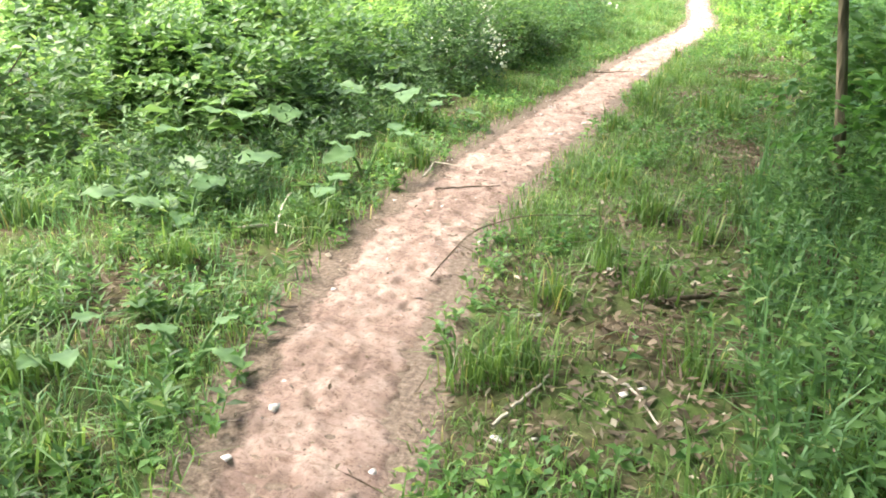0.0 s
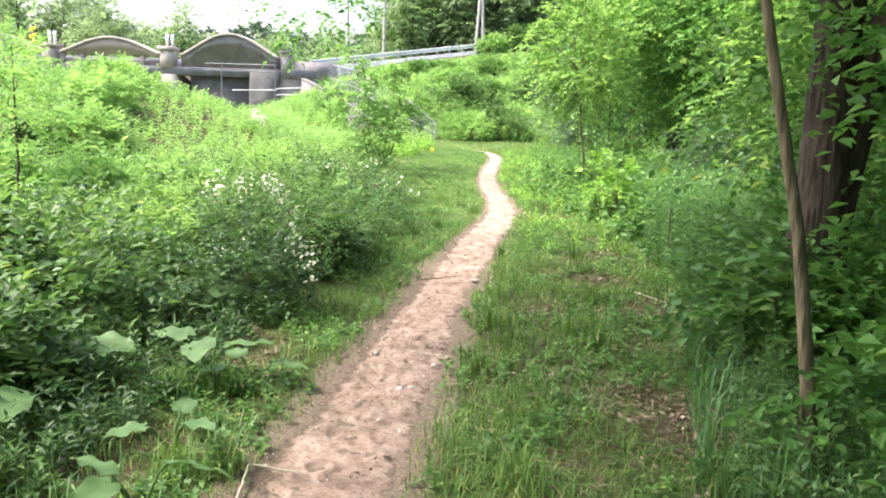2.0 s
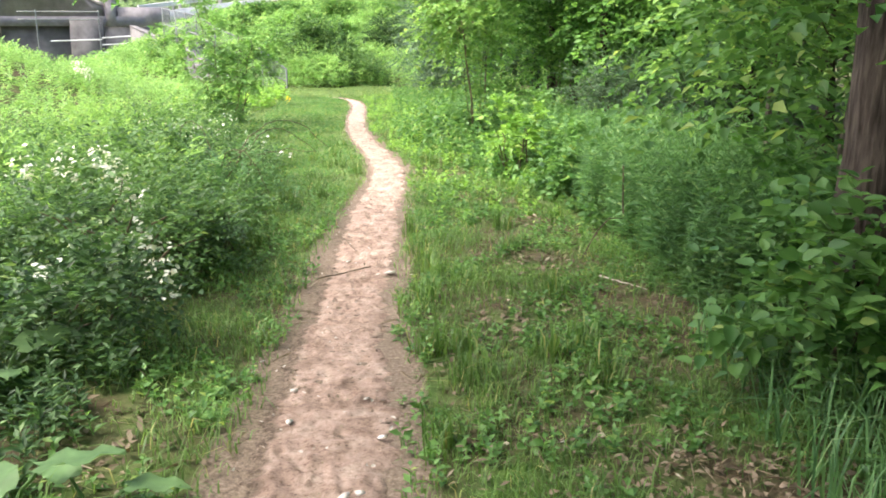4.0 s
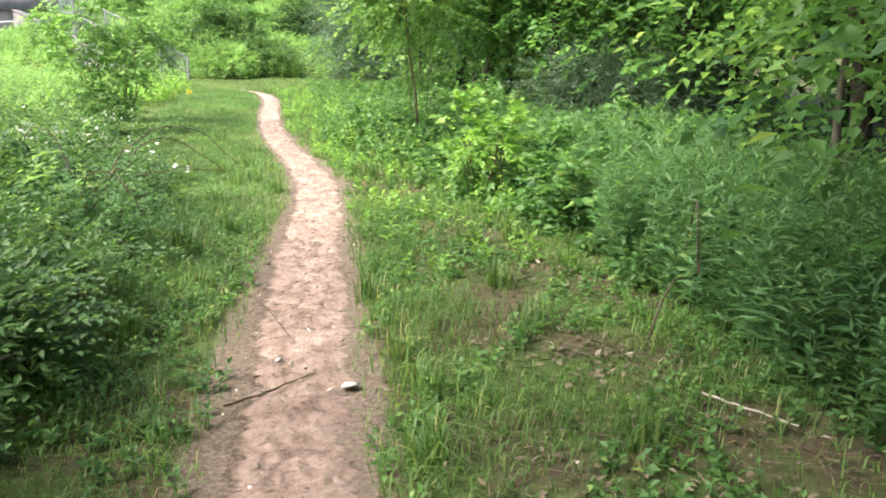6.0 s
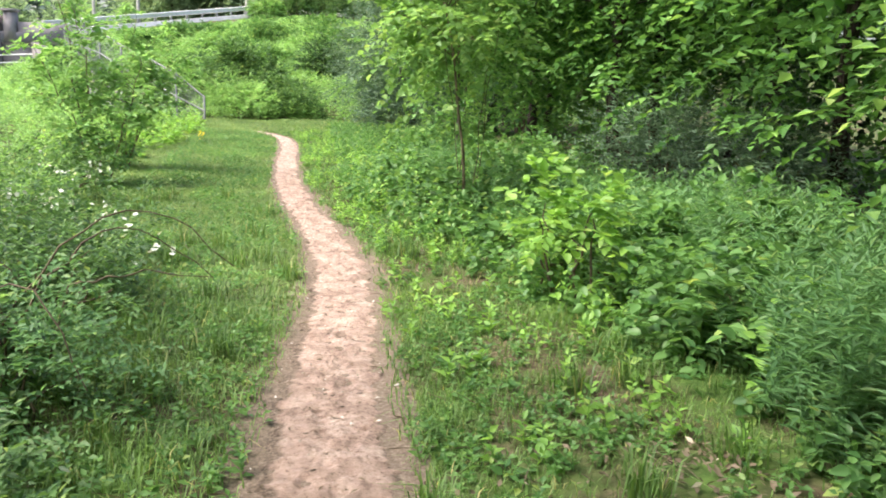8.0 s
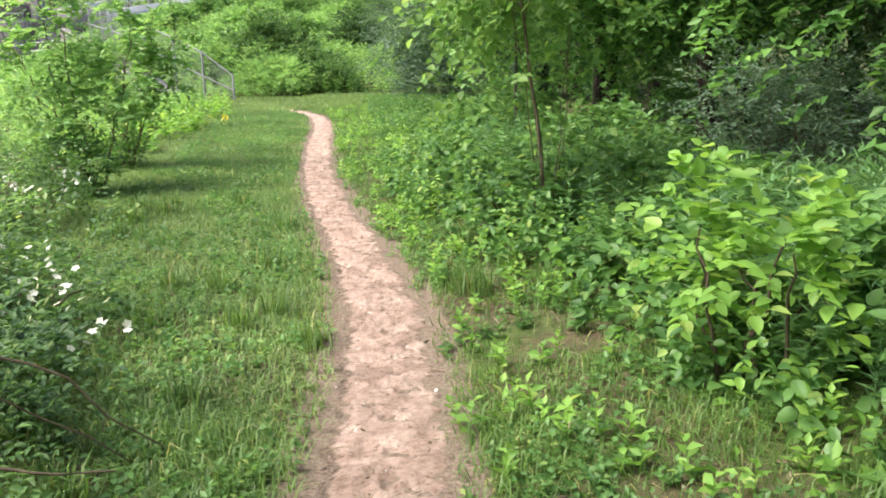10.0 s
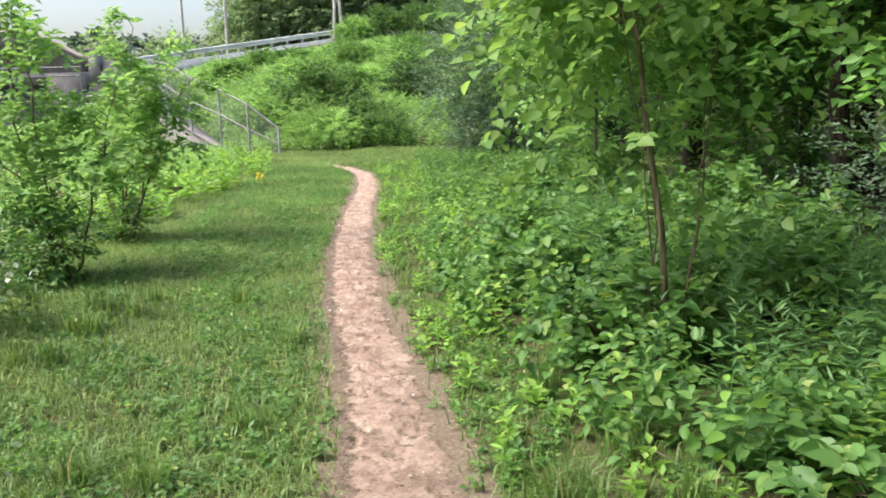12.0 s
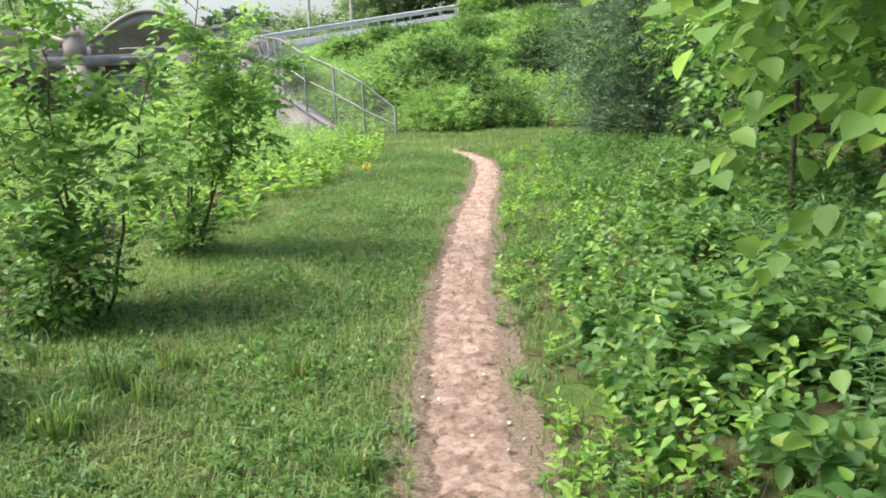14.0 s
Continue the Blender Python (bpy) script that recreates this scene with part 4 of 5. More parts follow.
flowering(-1.35, 16.0, 0.5, 0.5, "low bush with scattered white flowers", [(-1.55, 16.1, 0.45), (-1.33, 16.2, 0.42), (-1.0, 15.4, 0.4), (-0.82, 15.1, 0.36), (-1.2, 15.6, 0.38)], n=9)
flowering(-2.4, 19.0, 0.7, 0.6, "weedy bush with pale blossom", [(-2.1, 18.4, 0.5), (-1.9, 19.0, 0.45), (-2.5, 19.4, 0.55)], n=14)
flowering(-6.1, 26.3, 0.7, 0.6, "bush with a mass of white blossom in the field", [(-6.1, 25.8, 1.2), (-5.9, 25.8, 1.1)], n=60, mat=FIELD)

arch = shrub("arching_bush", -1.15, 12.75, "feathery yellow-green rose bush beside the path", 0.5, 0.46, ROD, 24, 11, 12, 0.045, 0.02, 0.13, 10, twig=0.34, category="bush")
shrub("arching_bush", -1.25, 14.2, "tangled bramble bush with arching bare canes", 0.55, 0.55, WEED, 24, 12, 9, 0.042, 0.022, 0.17, 8, twig=0.24)
canes = thing("bramble", -1.25, 13.2, "bare dark bramble canes arching over the grass", "bramble")
for a, b, up in (((0, 0, 0.3), (1.03, 0, 0.58), 0.4), ((0.05, -0.1, 0.3), (0.93, 0.1, 0.5), 0.36), ((0.3, 0.0, 0.5), (0.92, 0.0, 0.53), 0.04), ((-0.1, -0.2, 0.2), (0.5, -0.7, 0.25), 0.4), ((0, 0.2, 0.2), (-0.6, 0.7, 0.4), 0.5)):
    ln = np.concatenate([[(a[0] * 0.5, a[1] * 0.5, -0.02)], bend(a, b, up, 12, 0.01)])
    part("cane", raw("cane", *tube(ln, np.linspace(0.006, 0.0025, 13), 4), TWIG, True), canes)
for x, y, r, h in ((-1.75, 13.0, 0.42, 0.55), (-2.9, 11.6, 0.5, 0.55), (-3.6, 13.6, 0.55, 0.6), (-2.6, 14.6, 0.5, 0.62), (-3.4, 16.2, 0.6, 0.65), (-2.9, 18.2, 0.5, 0.6), (-4.4, 11.2, 0.5, 0.45), (-4.7, 15.8, 0.6, 0.6), (-2.75, 10.3, 0.4, 0.42), (-3.9, 18.8, 0.6, 0.6), (-2.2, 17.4, 0.4, 0.5)):
    shrub("feathery_bush", x, y, "light green feathery bush standing out of the weeds", r, h, LIGHTLEAF, int(26 * r / 0.5), 8, 9, 0.075, 0.032, 0.13, 8, twig=0.34, group="feathery bushes")
for x, y, r, h in ((-2.5, 8.2, 0.75, 0.6), (-2.9, 9.7, 0.7, 0.6), (-2.4, 6.9, 0.6, 0.5), (-3.5, 7.4, 0.8, 0.62), (-3.7, 11.2, 0.7, 0.5), (-3.1, 13.2, 0.7, 0.5), (-2.1, 13.6, 0.6, 0.6), (-3.5, 5.6, 0.8, 0.7), (-4.8, 9.0, 0.8, 0.5)):
    shrub("weedy_bush", x, y, "dense dark green weedy bush at the field's edge", r, h, WEED, int(32 * r / 0.8), 11, 7, 0.085, 0.05, 0.2, 7, twig=0.26, group="weedy bushes")


def leaf_blade(L, W, wave, droop, cup):
    """One large burdock leaf with a wavy rim."""
    u = np.linspace(0, 1, 9)
    v = np.linspace(-1, 1, 9)
    Ug, Vg = np.meshgrid(u, v, indexing="ij")
    half = W * 0.5 * np.sin(np.pi * np.clip(Ug * 0.93 + 0.06, 0, 1)) ** 0.6 * (1 - 0.35 * Ug)
    x = Ug * L - 0.12 * L * np.abs(Vg) * (1 - Ug)
    y = Vg * half
    z = -droop * L * Ug ** 2 + cup * np.abs(Vg) * half + wave * np.sin(Ug * 14 + Vg * 3) * np.abs(Vg) ** 2
    i, j = np.meshgrid(np.arange(8), np.arange(8), indexing="ij")
    k = i * 9 + j
    return np.stack([x, y, z], -1).reshape(-1, 3), np.stack([k, k + 9, k + 10, k + 1], -1).reshape(-1, 4)


def burdock(x, y, count, size, high, label):
    ob = thing("burdock", x, y, label, "plant", "burdock plants beside the path")
    a0 = rng.uniform(0, 6.28)
    count += size > 0.18
    for q in range(count):
        a = a0 + q * 6.28 / count + rng.normal(0, 0.3)
        h = high * rng.uniform(0.45, 1.0)
        V, F = leaf_blade(size * rng.uniform(0.8, 1.15), size * rng.uniform(0.72, 0.95), size * 0.06, rng.uniform(0.02, 0.22), rng.uniform(-0.05, 0.22))
        m = np.array(Euler((rng.normal(0, 0.25), rng.uniform(-0.25, 0.15), a)).to_matrix())
        root = np.array([np.cos(a) * 0.12, np.sin(a) * 0.12, h + 0.05])
        lf = part("leaf", raw("leaf", V @ m.T + root, F, BURDOCK, True), ob)
        part("stalk", raw("stalk", *tube(bend((0, 0, -0.02), root, 0.03, 5, 0.004), [0.008, 0.008, 0.007, 0.006, 0.005], 5), BURDOCK, True), lf)


for x, y, c, s, h in ((-1.72, 6.2, 2, 0.36, 0.33), (-0.95, 6.0, 2, 0.24, 0.22), (-2.15, 6.0, 2, 0.3, 0.3), (-1.5, 5.3, 2, 0.26, 0.2), (-0.88, 5.45, 3, 0.2, 0.15), (-1.22, 7.5, 2, 0.28, 0.26), (-1.65, 8.6, 3, 0.28, 0.28), (-1.84, 7.25, 3, 0.3, 0.28), (-0.95, 7.5, 3, 0.2, 0.16), (-1.05, 6.6, 3, 0.2, 0.2), (-0.6, 3.75, 3, 0.12, 0.1), (-0.8, 3.9, 3, 0.13, 0.1), (-1.35, 4.8, 3, 0.18, 0.15), (-1.68, 4.9, 4, 0.2, 0.14), (-0.95, 3.5, 4, 0.13, 0.12)):
    burdock(x, y, c, s * 0.86, h * 0.85, "burdock with large wavy green leaves" if s > 0.21 else "young burdock with small rounded leaves")

for x, y, r, h in ((-2.96, 6.97, 0.4, 0.5), (-5.02, 8.25, 0.5, 0.6), (-3.82, 9.43, 0.4, 0.45), (-3.2, 8.6, 0.5, 0.6), (-9.36, 12.84, 0.6, 0.75), (-12.35, 18.43, 0.6, 0.6), (-6.01, 9.87, 0.6, 0.8), (-8.98, 19.09, 0.6, 0.5)):
    shrub("lobed_bush", x, y, "bush of broad lobed leaves in half shade", r, h, WEED, int(34 * r / 0.5), 9, 6, 0.095, 0.09, 0.14, 6, shape=lobed, twig=0.2, group="lobed bushes")
# darker leaves than the weeds around: shade put into the colour
for x, y, r, h in ((-1.3, 11.0, 0.32, 0.36), (-1.75, 13.3, 0.5, 0.7), (-1.5, 9.2, 0.4, 0.5), (-2.1, 10.9, 0.5, 0.45), (-1.35, 14.9, 0.4, 0.45), (-2.0, 6.9, 0.3, 0.3)):
    shrub("weedy_bush", x, y, "leafy green weeds, coloured dark for shade, crowding the path", r, h, DARKBUSH, int(30 * r / 0.5), 12, 8, 0.06, 0.03, 0.16, 6, twig=0.22, group="weedy bushes")

for x, y, r, h in ((-1.05, 11.55, 0.34, 0.42), (-1.2, 10.7, 0.34, 0.45), (-1.55, 11.9, 0.4, 0.5)):
    shrub("shady_bush", x, y, "low green shady bush beside the path", r, h, WEED, 24, 12, 10, 0.045, 0.02, 0.15, 6, twig=0.2, group="shady bushes")

# yellow-green leafy plants along the mown strip, and a yellow flower
xy = scatter(380, -4.6, -1.5, 23.5, 37, lambda x, y: (x < left_edge(y) + 0.15) & (x > left_edge(y) - 1.6))
V, F = weeds(xy, rand(len(xy), 0.2, 0.5), 10, 0.15, 0.10, broad, 0.4, stem=False)
stuff("leafy_patch", V, F, YELLOW, "patch of pale yellow-green leafy plants", "plants")
bloom = thing("yellow_flower", -1.5, 29.2, "small yellow flower in the grass", "flower")
part("stem", raw("stem", *tube([(0, 0, 0), (0, 0, 0.2)], [0.005, 0.004], 4), WEED), bloom)
blossoms(bloom, [(0, 0, 0.22), (0.06, 0.03, 0.2)], 8, 0.03, 0.022, GOLD, "yellow petals")

# bright lumps of weed that roll over the field
lumps = [shrub("field_bush", x, y, "bright green leafy bush in the weedy field", r, h, FIELD, 44, 13, 8, 0.13, 0.06, 0.32, 4, twig=0.34, group="bushes in the field") for x, y, r, h in ((-4.6, 13.6, 0.6, 0.45), (-8.2, 20.2, 1.0, 0.6), (-9.6, 23.5, 1.2, 0.7))]
for q, (x, y, turn) in enumerate(((-10.5, 20.6, 200), (-11.8, 24.6, 10), (-13.5, 28.0, 160), (-9.8, 32.0, 330), (-6.8, 14.2, 220), (-12.6, 17.6, 100), (-15.0, 22.0, 45), (-10.6, 27.2, 75), (-16.5, 27.0, 140))):
    copy_thing(lumps[q % 3], pose(x, y, float(height(x, y)) - 0.04, 0, 0, turn))

# ---- weeds that nobody could count ----
xy = scatter(5200, -7, -0.6, 4.5, 19, lambda x, y: (x < left_edge(y) - 0.02) & (x > left_edge(y) - 3.2))
d = np.clip(left_edge(xy[:, 1]) - xy[:, 0], 0, 1.5) / 1.5
V, F = weeds(xy, rand(len(xy), 0.18, 0.42) * (0.7 + 0.7 * d), 14, 0.085, 0.036)
stuff("weeds", V, F, WEED, "thick green weeds beside the path", "weeds")
# undergrowth shade comes from the dark leaf colour
xy = scatter(2000, -2.6, -0.4, 4.8, 10.5, lambda x, y: off_path(x, y, 0.2) & (patchy(x, y, 1.6, 6) > 0.45) & (x < path_x(y) - 0.95))
V, F = weeds(xy, rand(len(xy), 0.07, 0.26), 12, 0.075, 0.026, kites, 0.45)
stuff("undergrowth", V, F, DARKBUSH, "low leafy undergrowth, coloured dark for shade, round the burdock", "weeds")
xy = scatter(800, -2.6, -0.2, 1.6, 6.2, lambda x, y: off_path(x, y, 0.2) & (patchy(x, y, 2.2, 8) > 0.36) & (x < path_x(y) - 0.3))
V, F = weeds(xy, rand(len(xy), 0.05, 0.18), 11, 0.08, 0.024, kites, 0.5)
stuff("undergrowth", V, F, WEED, "low green weeds by the start of the path", "weeds")
xy = scatter(9000, -2.6, 0.2, 1.4, 7.5, lambda x, y: off_path(x, y, 0.15) & (x < path_x(y) - 0.2) & (patchy(x, y, 2.4, 5) > 0.45))
V, F = blades(xy, rand(len(xy), 0.06, 0.2), rand(len(xy), 0.004, 0.009), 1.1)
stuff("long_grass", V, F, ROD, "dark green grass among the weeds", "grass")
xy = scatter(8600, -16, -2.6, -3, 43, lambda x, y: x < left_edge(y) - 0.9)
V, F = weeds(xy, rand(len(xy), 0.2, 0.5), 14, 0.13, 0.05)
stuff("field_weeds", V, F, FIELD, "tall bright green weeds filling the field", "weeds")
xy = scatter(5200, -30, -9, 18, 62, lambda x, y: x < -9)
V, F = weeds(xy, rand(len(xy), 0.35, 0.75), 13, 0.22, 0.09)
stuff("far_field_weeds", V, F, FIELD, "bright weeds over the far field", "weeds")
xy = scatter(2700, 1.6, 4.4, 9.2, 16.2, lambda x, y: x > right_edge(y) + 0.05 + 0.85 * smooth(12.2, 13.4, y))
V, F = weeds(xy, rand(len(xy), 0.4, 0.8), 30, 0.11, 0.023, kites, 0.3)
stuff("goldenrod", V, F, ROD, "stand of narrow-leaved goldenrod by the wood", "weeds")
xy = scatter(420, 1.5, 3.6, 12.6, 17.2, lambda x, y: (x > right_edge(y) + 0.3) & (patchy(x, y, 1.4, 7) > 0.45))
V, F = weeds(xy, rand(len(xy), 0.35, 0.65), 30, 0.1, 0.018, kites, 0.35)
stuff("goldenrod", V, F, ROD, "tufts of narrow-leaved goldenrod in leafy weeds", "weeds")
xy = scatter(1000, 1.9, 4.4, 16.2, 22, lambda x, y: (x > right_edge(y) + 0.9) & (patchy(x, y, 1.1, 9) > 0.4))
V, F = weeds(xy, rand(len(xy), 0.4, 0.7), 30, 0.11, 0.018, kites, 0.3)
stuff("goldenrod", V, F, ROD, "narrow-leaved goldenrod among leafy bushes", "weeds")
xy = scatter(6400, 0.9, 5.0, 11.5, 36, lambda x, y: (x > right_edge(y) - 0.1) & (x < right_edge(y) + 3.4) & (patchy(x, y, 1.3, 5) > 0.25))
V, F = weeds(xy, rand(len(xy), 0.14, 0.34) * (0.7 + 0.9 * patchy(xy[:, 0], xy[:, 1], 0.9, 2)), 10, 0.078, 0.052, broad, -0.05, stem=False, tilt=0.6)
stuff("broadleaf_weeds", V, F, BROAD, "low broad-leaved weeds at the wood's edge", "weeds")
xy = scatter(700, 1.0, 4.2, 12.3, 26, lambda x, y: (x > right_edge(y) - 0.05) & (x < right_edge(y) + 2.2) & (patchy(x, y, 2.1, 3) > 0.4))
V, F = weeds(xy, rand(len(xy), 0.25, 0.5), 8, 0.08, 0.055, broad, 0.1, stem=False, tilt=0.5)
stuff("broadleaf_weeds", V, F, YELLOW, "taller yellow-green shoots among broad-leaved weeds", "weeds")
xy = scatter(4200, 1.2, 5.0, 0.5, 12, lambda x, y: x > right_edge(y) + 0.0)
V, F = weeds(xy, rand(len(xy), 0.2, 0.5), 18, 0.062, 0.026)
stuff("shade_weeds", V, F, WEED, "green weeds in the shade under trees", "weeds")
xy = scatter(20000, -1.8, 2.2, 1.5, 34, lambda x, y: off_path(x, y, 0.05) & (x > left_edge(y)) & (x < right_edge(y) + 0.2) & (rng.uniform(0, 1, len(x)) > bare(x, y)) & (patchy(x, y, 1.7, 1) > 0.42))
V, F = weeds(xy, rand(len(xy), 0.03, 0.11), 6, 0.05, 0.03, kites, 0.35)
stuff("verge_weeds", V, F, BROAD, "small leafy weeds in the grass", "weeds")
xy = scatter(1000, 0.4, 2.2, 12, 34, lambda x, y: off_path(x, y, 0.05) & (x > path_x(y)) & (x < right_edge(y) + 0.2) & (patchy(x, y, 2.3, 4) > 0.45))
V, F = weeds(xy, rand(len(xy), 0.08, 0.2), 8, 0.075, 0.045, kites, 0.5)
stuff("verge_weeds", V, F, YELLOW, "yellow-green seedlings along the path", "weeds")
xy = scatter(15000, -15, 14, 42, 82, lambda x, y: y < road_y(x) - 3.6)
V, F = weeds(xy, rand(len(xy), 0.25, 0.5) * (0.6 + 1.4 * patchy(xy[:, 0], xy[:, 1], 0.5, 3)) * np.clip((road_y(xy[:, 0]) - xy[:, 1] - 2.5) / 9, 0.2, 1), 11, 0.24, 0.085)
stuff("slope_weeds", V, F, FIELD, "long bright grass and weeds over the slope", "weeds")

# ---- grass ----
keep = lambda x, y: off_path(x, y) & (rng.uniform(0, 1, len(x)) > 0.9 * bare(x, y)) & (x > left_edge(y) - 0.6) & (x < right_edge(y) + 0.5) & (rng.uniform(0, 1, len(x)) < 0.2 + 0.8 * smooth(0.25, 0.6, patchy(x, y, 1.2)))
xy = scatter(150000, -2.9, 2.4, 1.2, 15, keep)
tall = 0.05 + 0.09 * patchy(xy[:, 0], xy[:, 1], 1.9, 3) ** 2
V, F = blades(xy, tall * rand(len(xy), 0.5, 1.4), rand(len(xy), 0.003, 0.008), 1.25)
stuff("grass", V, F, GRASS, "patchy green grass beside the path", "grass")
keep = lambda x, y: off_path(x, y) & (x > left_edge(y) - 0.7) & (x < path_x(y))
xy = scatter(140000, -3.2, 0.8, 13, 40, keep)
V, F = blades(xy, rand(len(xy), 0.03, 0.11), rand(len(xy), 0.004, 0.01), 1.2)
stuff("meadow_grass", V, F, MEADOW, "short smooth green grass strip", "grass")
keep = lambda x, y: off_path(x, y) & (x < right_edge(y) + 0.5) & (x > path_x(y)) & (rng.uniform(0, 1, len(x)) < 0.3 + 0.7 * smooth(0.2, 0.6, patchy(x, y, 1.4, 2)))
xy = scatter(90000, 0.1, 3.2, 13, 42, keep)
V, F = blades(xy, rand(len(xy), 0.03, 0.12), rand(len(xy), 0.004, 0.009), 1.2)
stuff("grass", V, F, GRASS, "rough grass between path and wood", "grass")
xy = scatter(60000, -2.6, 0.5, 14.5, 25, lambda x, y: off_path(x, y, 0.06) & (x > left_edge(y) - 0.4) & (x < path_x(y)))
V, F = blades(xy, rand(len(xy), 0.03, 0.09), rand(len(xy), 0.005, 0.011), 1.3)
stuff("meadow_grass", V, F, MEADOW, "dense short grass of the mown strip", "grass")
xy = scatter(26000, -5.5, 7, 34.5, 44.5)
V, F = blades(xy, rand(len(xy), 0.06, 0.17), rand(len(xy), 0.009, 0.018), 1.1)
stuff("meadow_grass", V, F, MEADOW, "green grass at the far end of the strip", "grass")
# thick tufts and long arching blades
c = np.concatenate([scatter(150, -2.2, 1.8, 1.8, 20, lambda x, y: off_path(x, y, 0.1) & (np.abs(x - path_x(y)) > path_half(y) + 0.1)), np.array([(0.34, 3.95), (0.42, 4.1), (0.5, 10.9), (0.5, 10.5), (0.32, 9.0), (0.83, 4.8), (-0.62, 3.1), (-1.0, 3.4), (1.45, 3.4), (1.5, 3.8), (1.6, 3.1)])])
xy = np.repeat(c, 70, 0) + rng.normal(0, 0.05, (len(c) * 70, 2))
k = off_path(xy[:, 0], xy[:, 1], 0.02)
xy = xy[k]
V, F = blades(xy, rand(len(xy), 0.1, 0.27), rand(len(xy), 0.005, 0.011), 0.9)
stuff("grass_tufts", V, F, GRASS, "thick tufts of long grass", "grass")
xy = scatter(3600, 1.2, 2.6, 1.5, 9, lambda x, y: x > right_edge(y) - 0.15)
V, F = blades(xy, rand(len(xy), 0.2, 0.45), rand(len(xy), 0.006, 0.012), 1.0)
stuff("long_grass", V, F, ROD, "long dark grass bowing under the trees", "grass")

# ---- litter and stones on the ground ----
xy = scatter(40000, -2.0, 2.2, 2.5, 22, lambda x, y: (rng.uniform(0, 1, len(x)) < bare(x, y)) & off_path(x, y, 0.03))
n = len(xy)
a = rand(n, 0, 6.28)
D = unit(np.stack([np.cos(a), np.sin(a), rng.normal(0.1, 0.25, n)], -1))
V, F = kites(on_ground(xy[:, 0], xy[:, 1], 0.012), D, unit(np.array([0, 0, 1.0]) + rng.normal(0, 0.45, (n, 3))), rand(n, 0.02, 0.07), rand(n, 0.006, 0.03), 0.3, -0.1)
stuff("leaf_litter", V, F, DRY, "patches of dead brown leaves and stalks", "leaf litter")
xy = scatter(5200, -2.2, 1.9, 1.5, 15, lambda x, y: (off_path(x, y, 0.1) & (patchy(x, y, 1.2) < 0.5) & (x > path_x(y))) | ((x > 0.3) & (y < 9) & (rng.uniform(0, 1, len(x)) < 0.4)))
n = len(xy)
a = rand(n, 0, 6.28)
D = unit(np.stack([np.cos(a), np.sin(a), rng.normal(0.1, 0.25, n)], -1))
V, F = kites(on_ground(xy[:, 0], xy[:, 1], 0.012), D, unit(np.array([0, 0, 1.0]) + rng.normal(0, 0.4, (n, 3))), rand(n, 0.02, 0.055), rand(n, 0.008, 0.024), 0.3, -0.1)
stuff("leaf_litter", V, F, DRY, "dry brown leaves scattered on the ground", "leaf litter")
xy = scatter(8000, 0.2, 1.8, 2.2, 12.5, lambda x, y: off_path(x, y, 0.06) & (rng.uniform(0, 1, len(x)) < 0.15 + bare(x, y)))
n = len(xy)
a = rand(n, 0, 6.28)
D = unit(np.stack([np.cos(a), np.sin(a), rng.normal(0.15, 0.3, n)], -1))
V, F = kites(on_ground(xy[:, 0], xy[:, 1], 0.03), D, unit(np.array([0, 0, 1.0]) + rng.normal(0, 0.5, (n, 3))), rand(n, 0.02, 0.06), rand(n, 0.007, 0.026), 0.3, -0.12)
stuff("leaf_litter", V, F, DRY, "curled brown leaves lying on bare ground", "leaf litter")
xy = scatter(9000, -2.0, 1.8, 1.5, 22, lambda x, y: rng.uniform(0, 1, len(x)) < 0.55)
n = len(xy)
a = rand(n, 0, 6.28)
D = unit(np.stack([np.cos(a), np.sin(a), rng.normal(0.15, 0.2, n)], -1))
k = off_path(xy[:, 0], xy[:, 1], 0.06)
V, F = kites(on_ground(xy[k, 0], xy[k, 1], 0.015), D[k], unit(np.array([0, 0, 1.0]) + rng.normal(0, 0.4, (k.sum(), 3))), rand(k.sum(), 0.06, 0.2), rand(k.sum(), 0.003, 0.006), 0.2, 0.05)
stuff("dead_grass", V, F, DRY, "dead straw-coloured grass stalks", "dead grass")


def stone_shape(seed, flat):
    r = np.random.default_rng(seed)
    bm = bmesh.new()
    bmesh.ops.create_icosphere(bm, subdivisions=1, radius=0.5)
    V = np.array([v.co for v in bm.verts])
    F = np.array([[v.index for v in f.verts] for f in bm.faces])
    bm.free()
    return V * r.uniform(0.5, 1.3, (len(V), 1)) * np.array([1, r.uniform(0.5, 0.9), flat]), F


shapes = [stone_shape(s, 0.45) for s in range(8)]
pieces = []
for x, y in scatter(2600, -1.2, 1.3, 1.6, 33, lambda x, y: np.abs(x - path_x(y)) < path_half(y) * 1.25):
    V, F = shapes[rng.integers(8)]
    a, s = rng.uniform(0, 6.28), 0.006 + 0.016 * rng.uniform() ** 3
    z = float(height(x, y)) + 0.02 - 0.05 * min(1.0, abs(x - float(path_x(y))) / (float(path_half(y)) * 1.12)) ** 6
    R = np.array([[np.cos(a), -np.sin(a), 0], [np.sin(a), np.cos(a), 0], [0, 0, 1]])
    pieces.append((V @ R.T * s + np.array([x, y, z]), F))
stuff("pebbles", *join(pieces), PEBBLE, "small pebbles and clods on the dirt path", "pebbles")
# leaf bits, whose dark colour also imitates shading of small dents
xy = scatter(3400, -1.2, 1.3, 1.2, 33, lambda x, y: np.abs(x - path_x(y)) < path_half(y) * 1.2)
n = len(xy)
a = rand(n, 0, 6.28)
P = on_ground(xy[:, 0], xy[:, 1], 0.03 - 0.02 * np.clip(np.abs(xy[:, 0] - path_x(xy[:, 1])) / path_half(xy[:, 1]), 0, 1.2) ** 5)
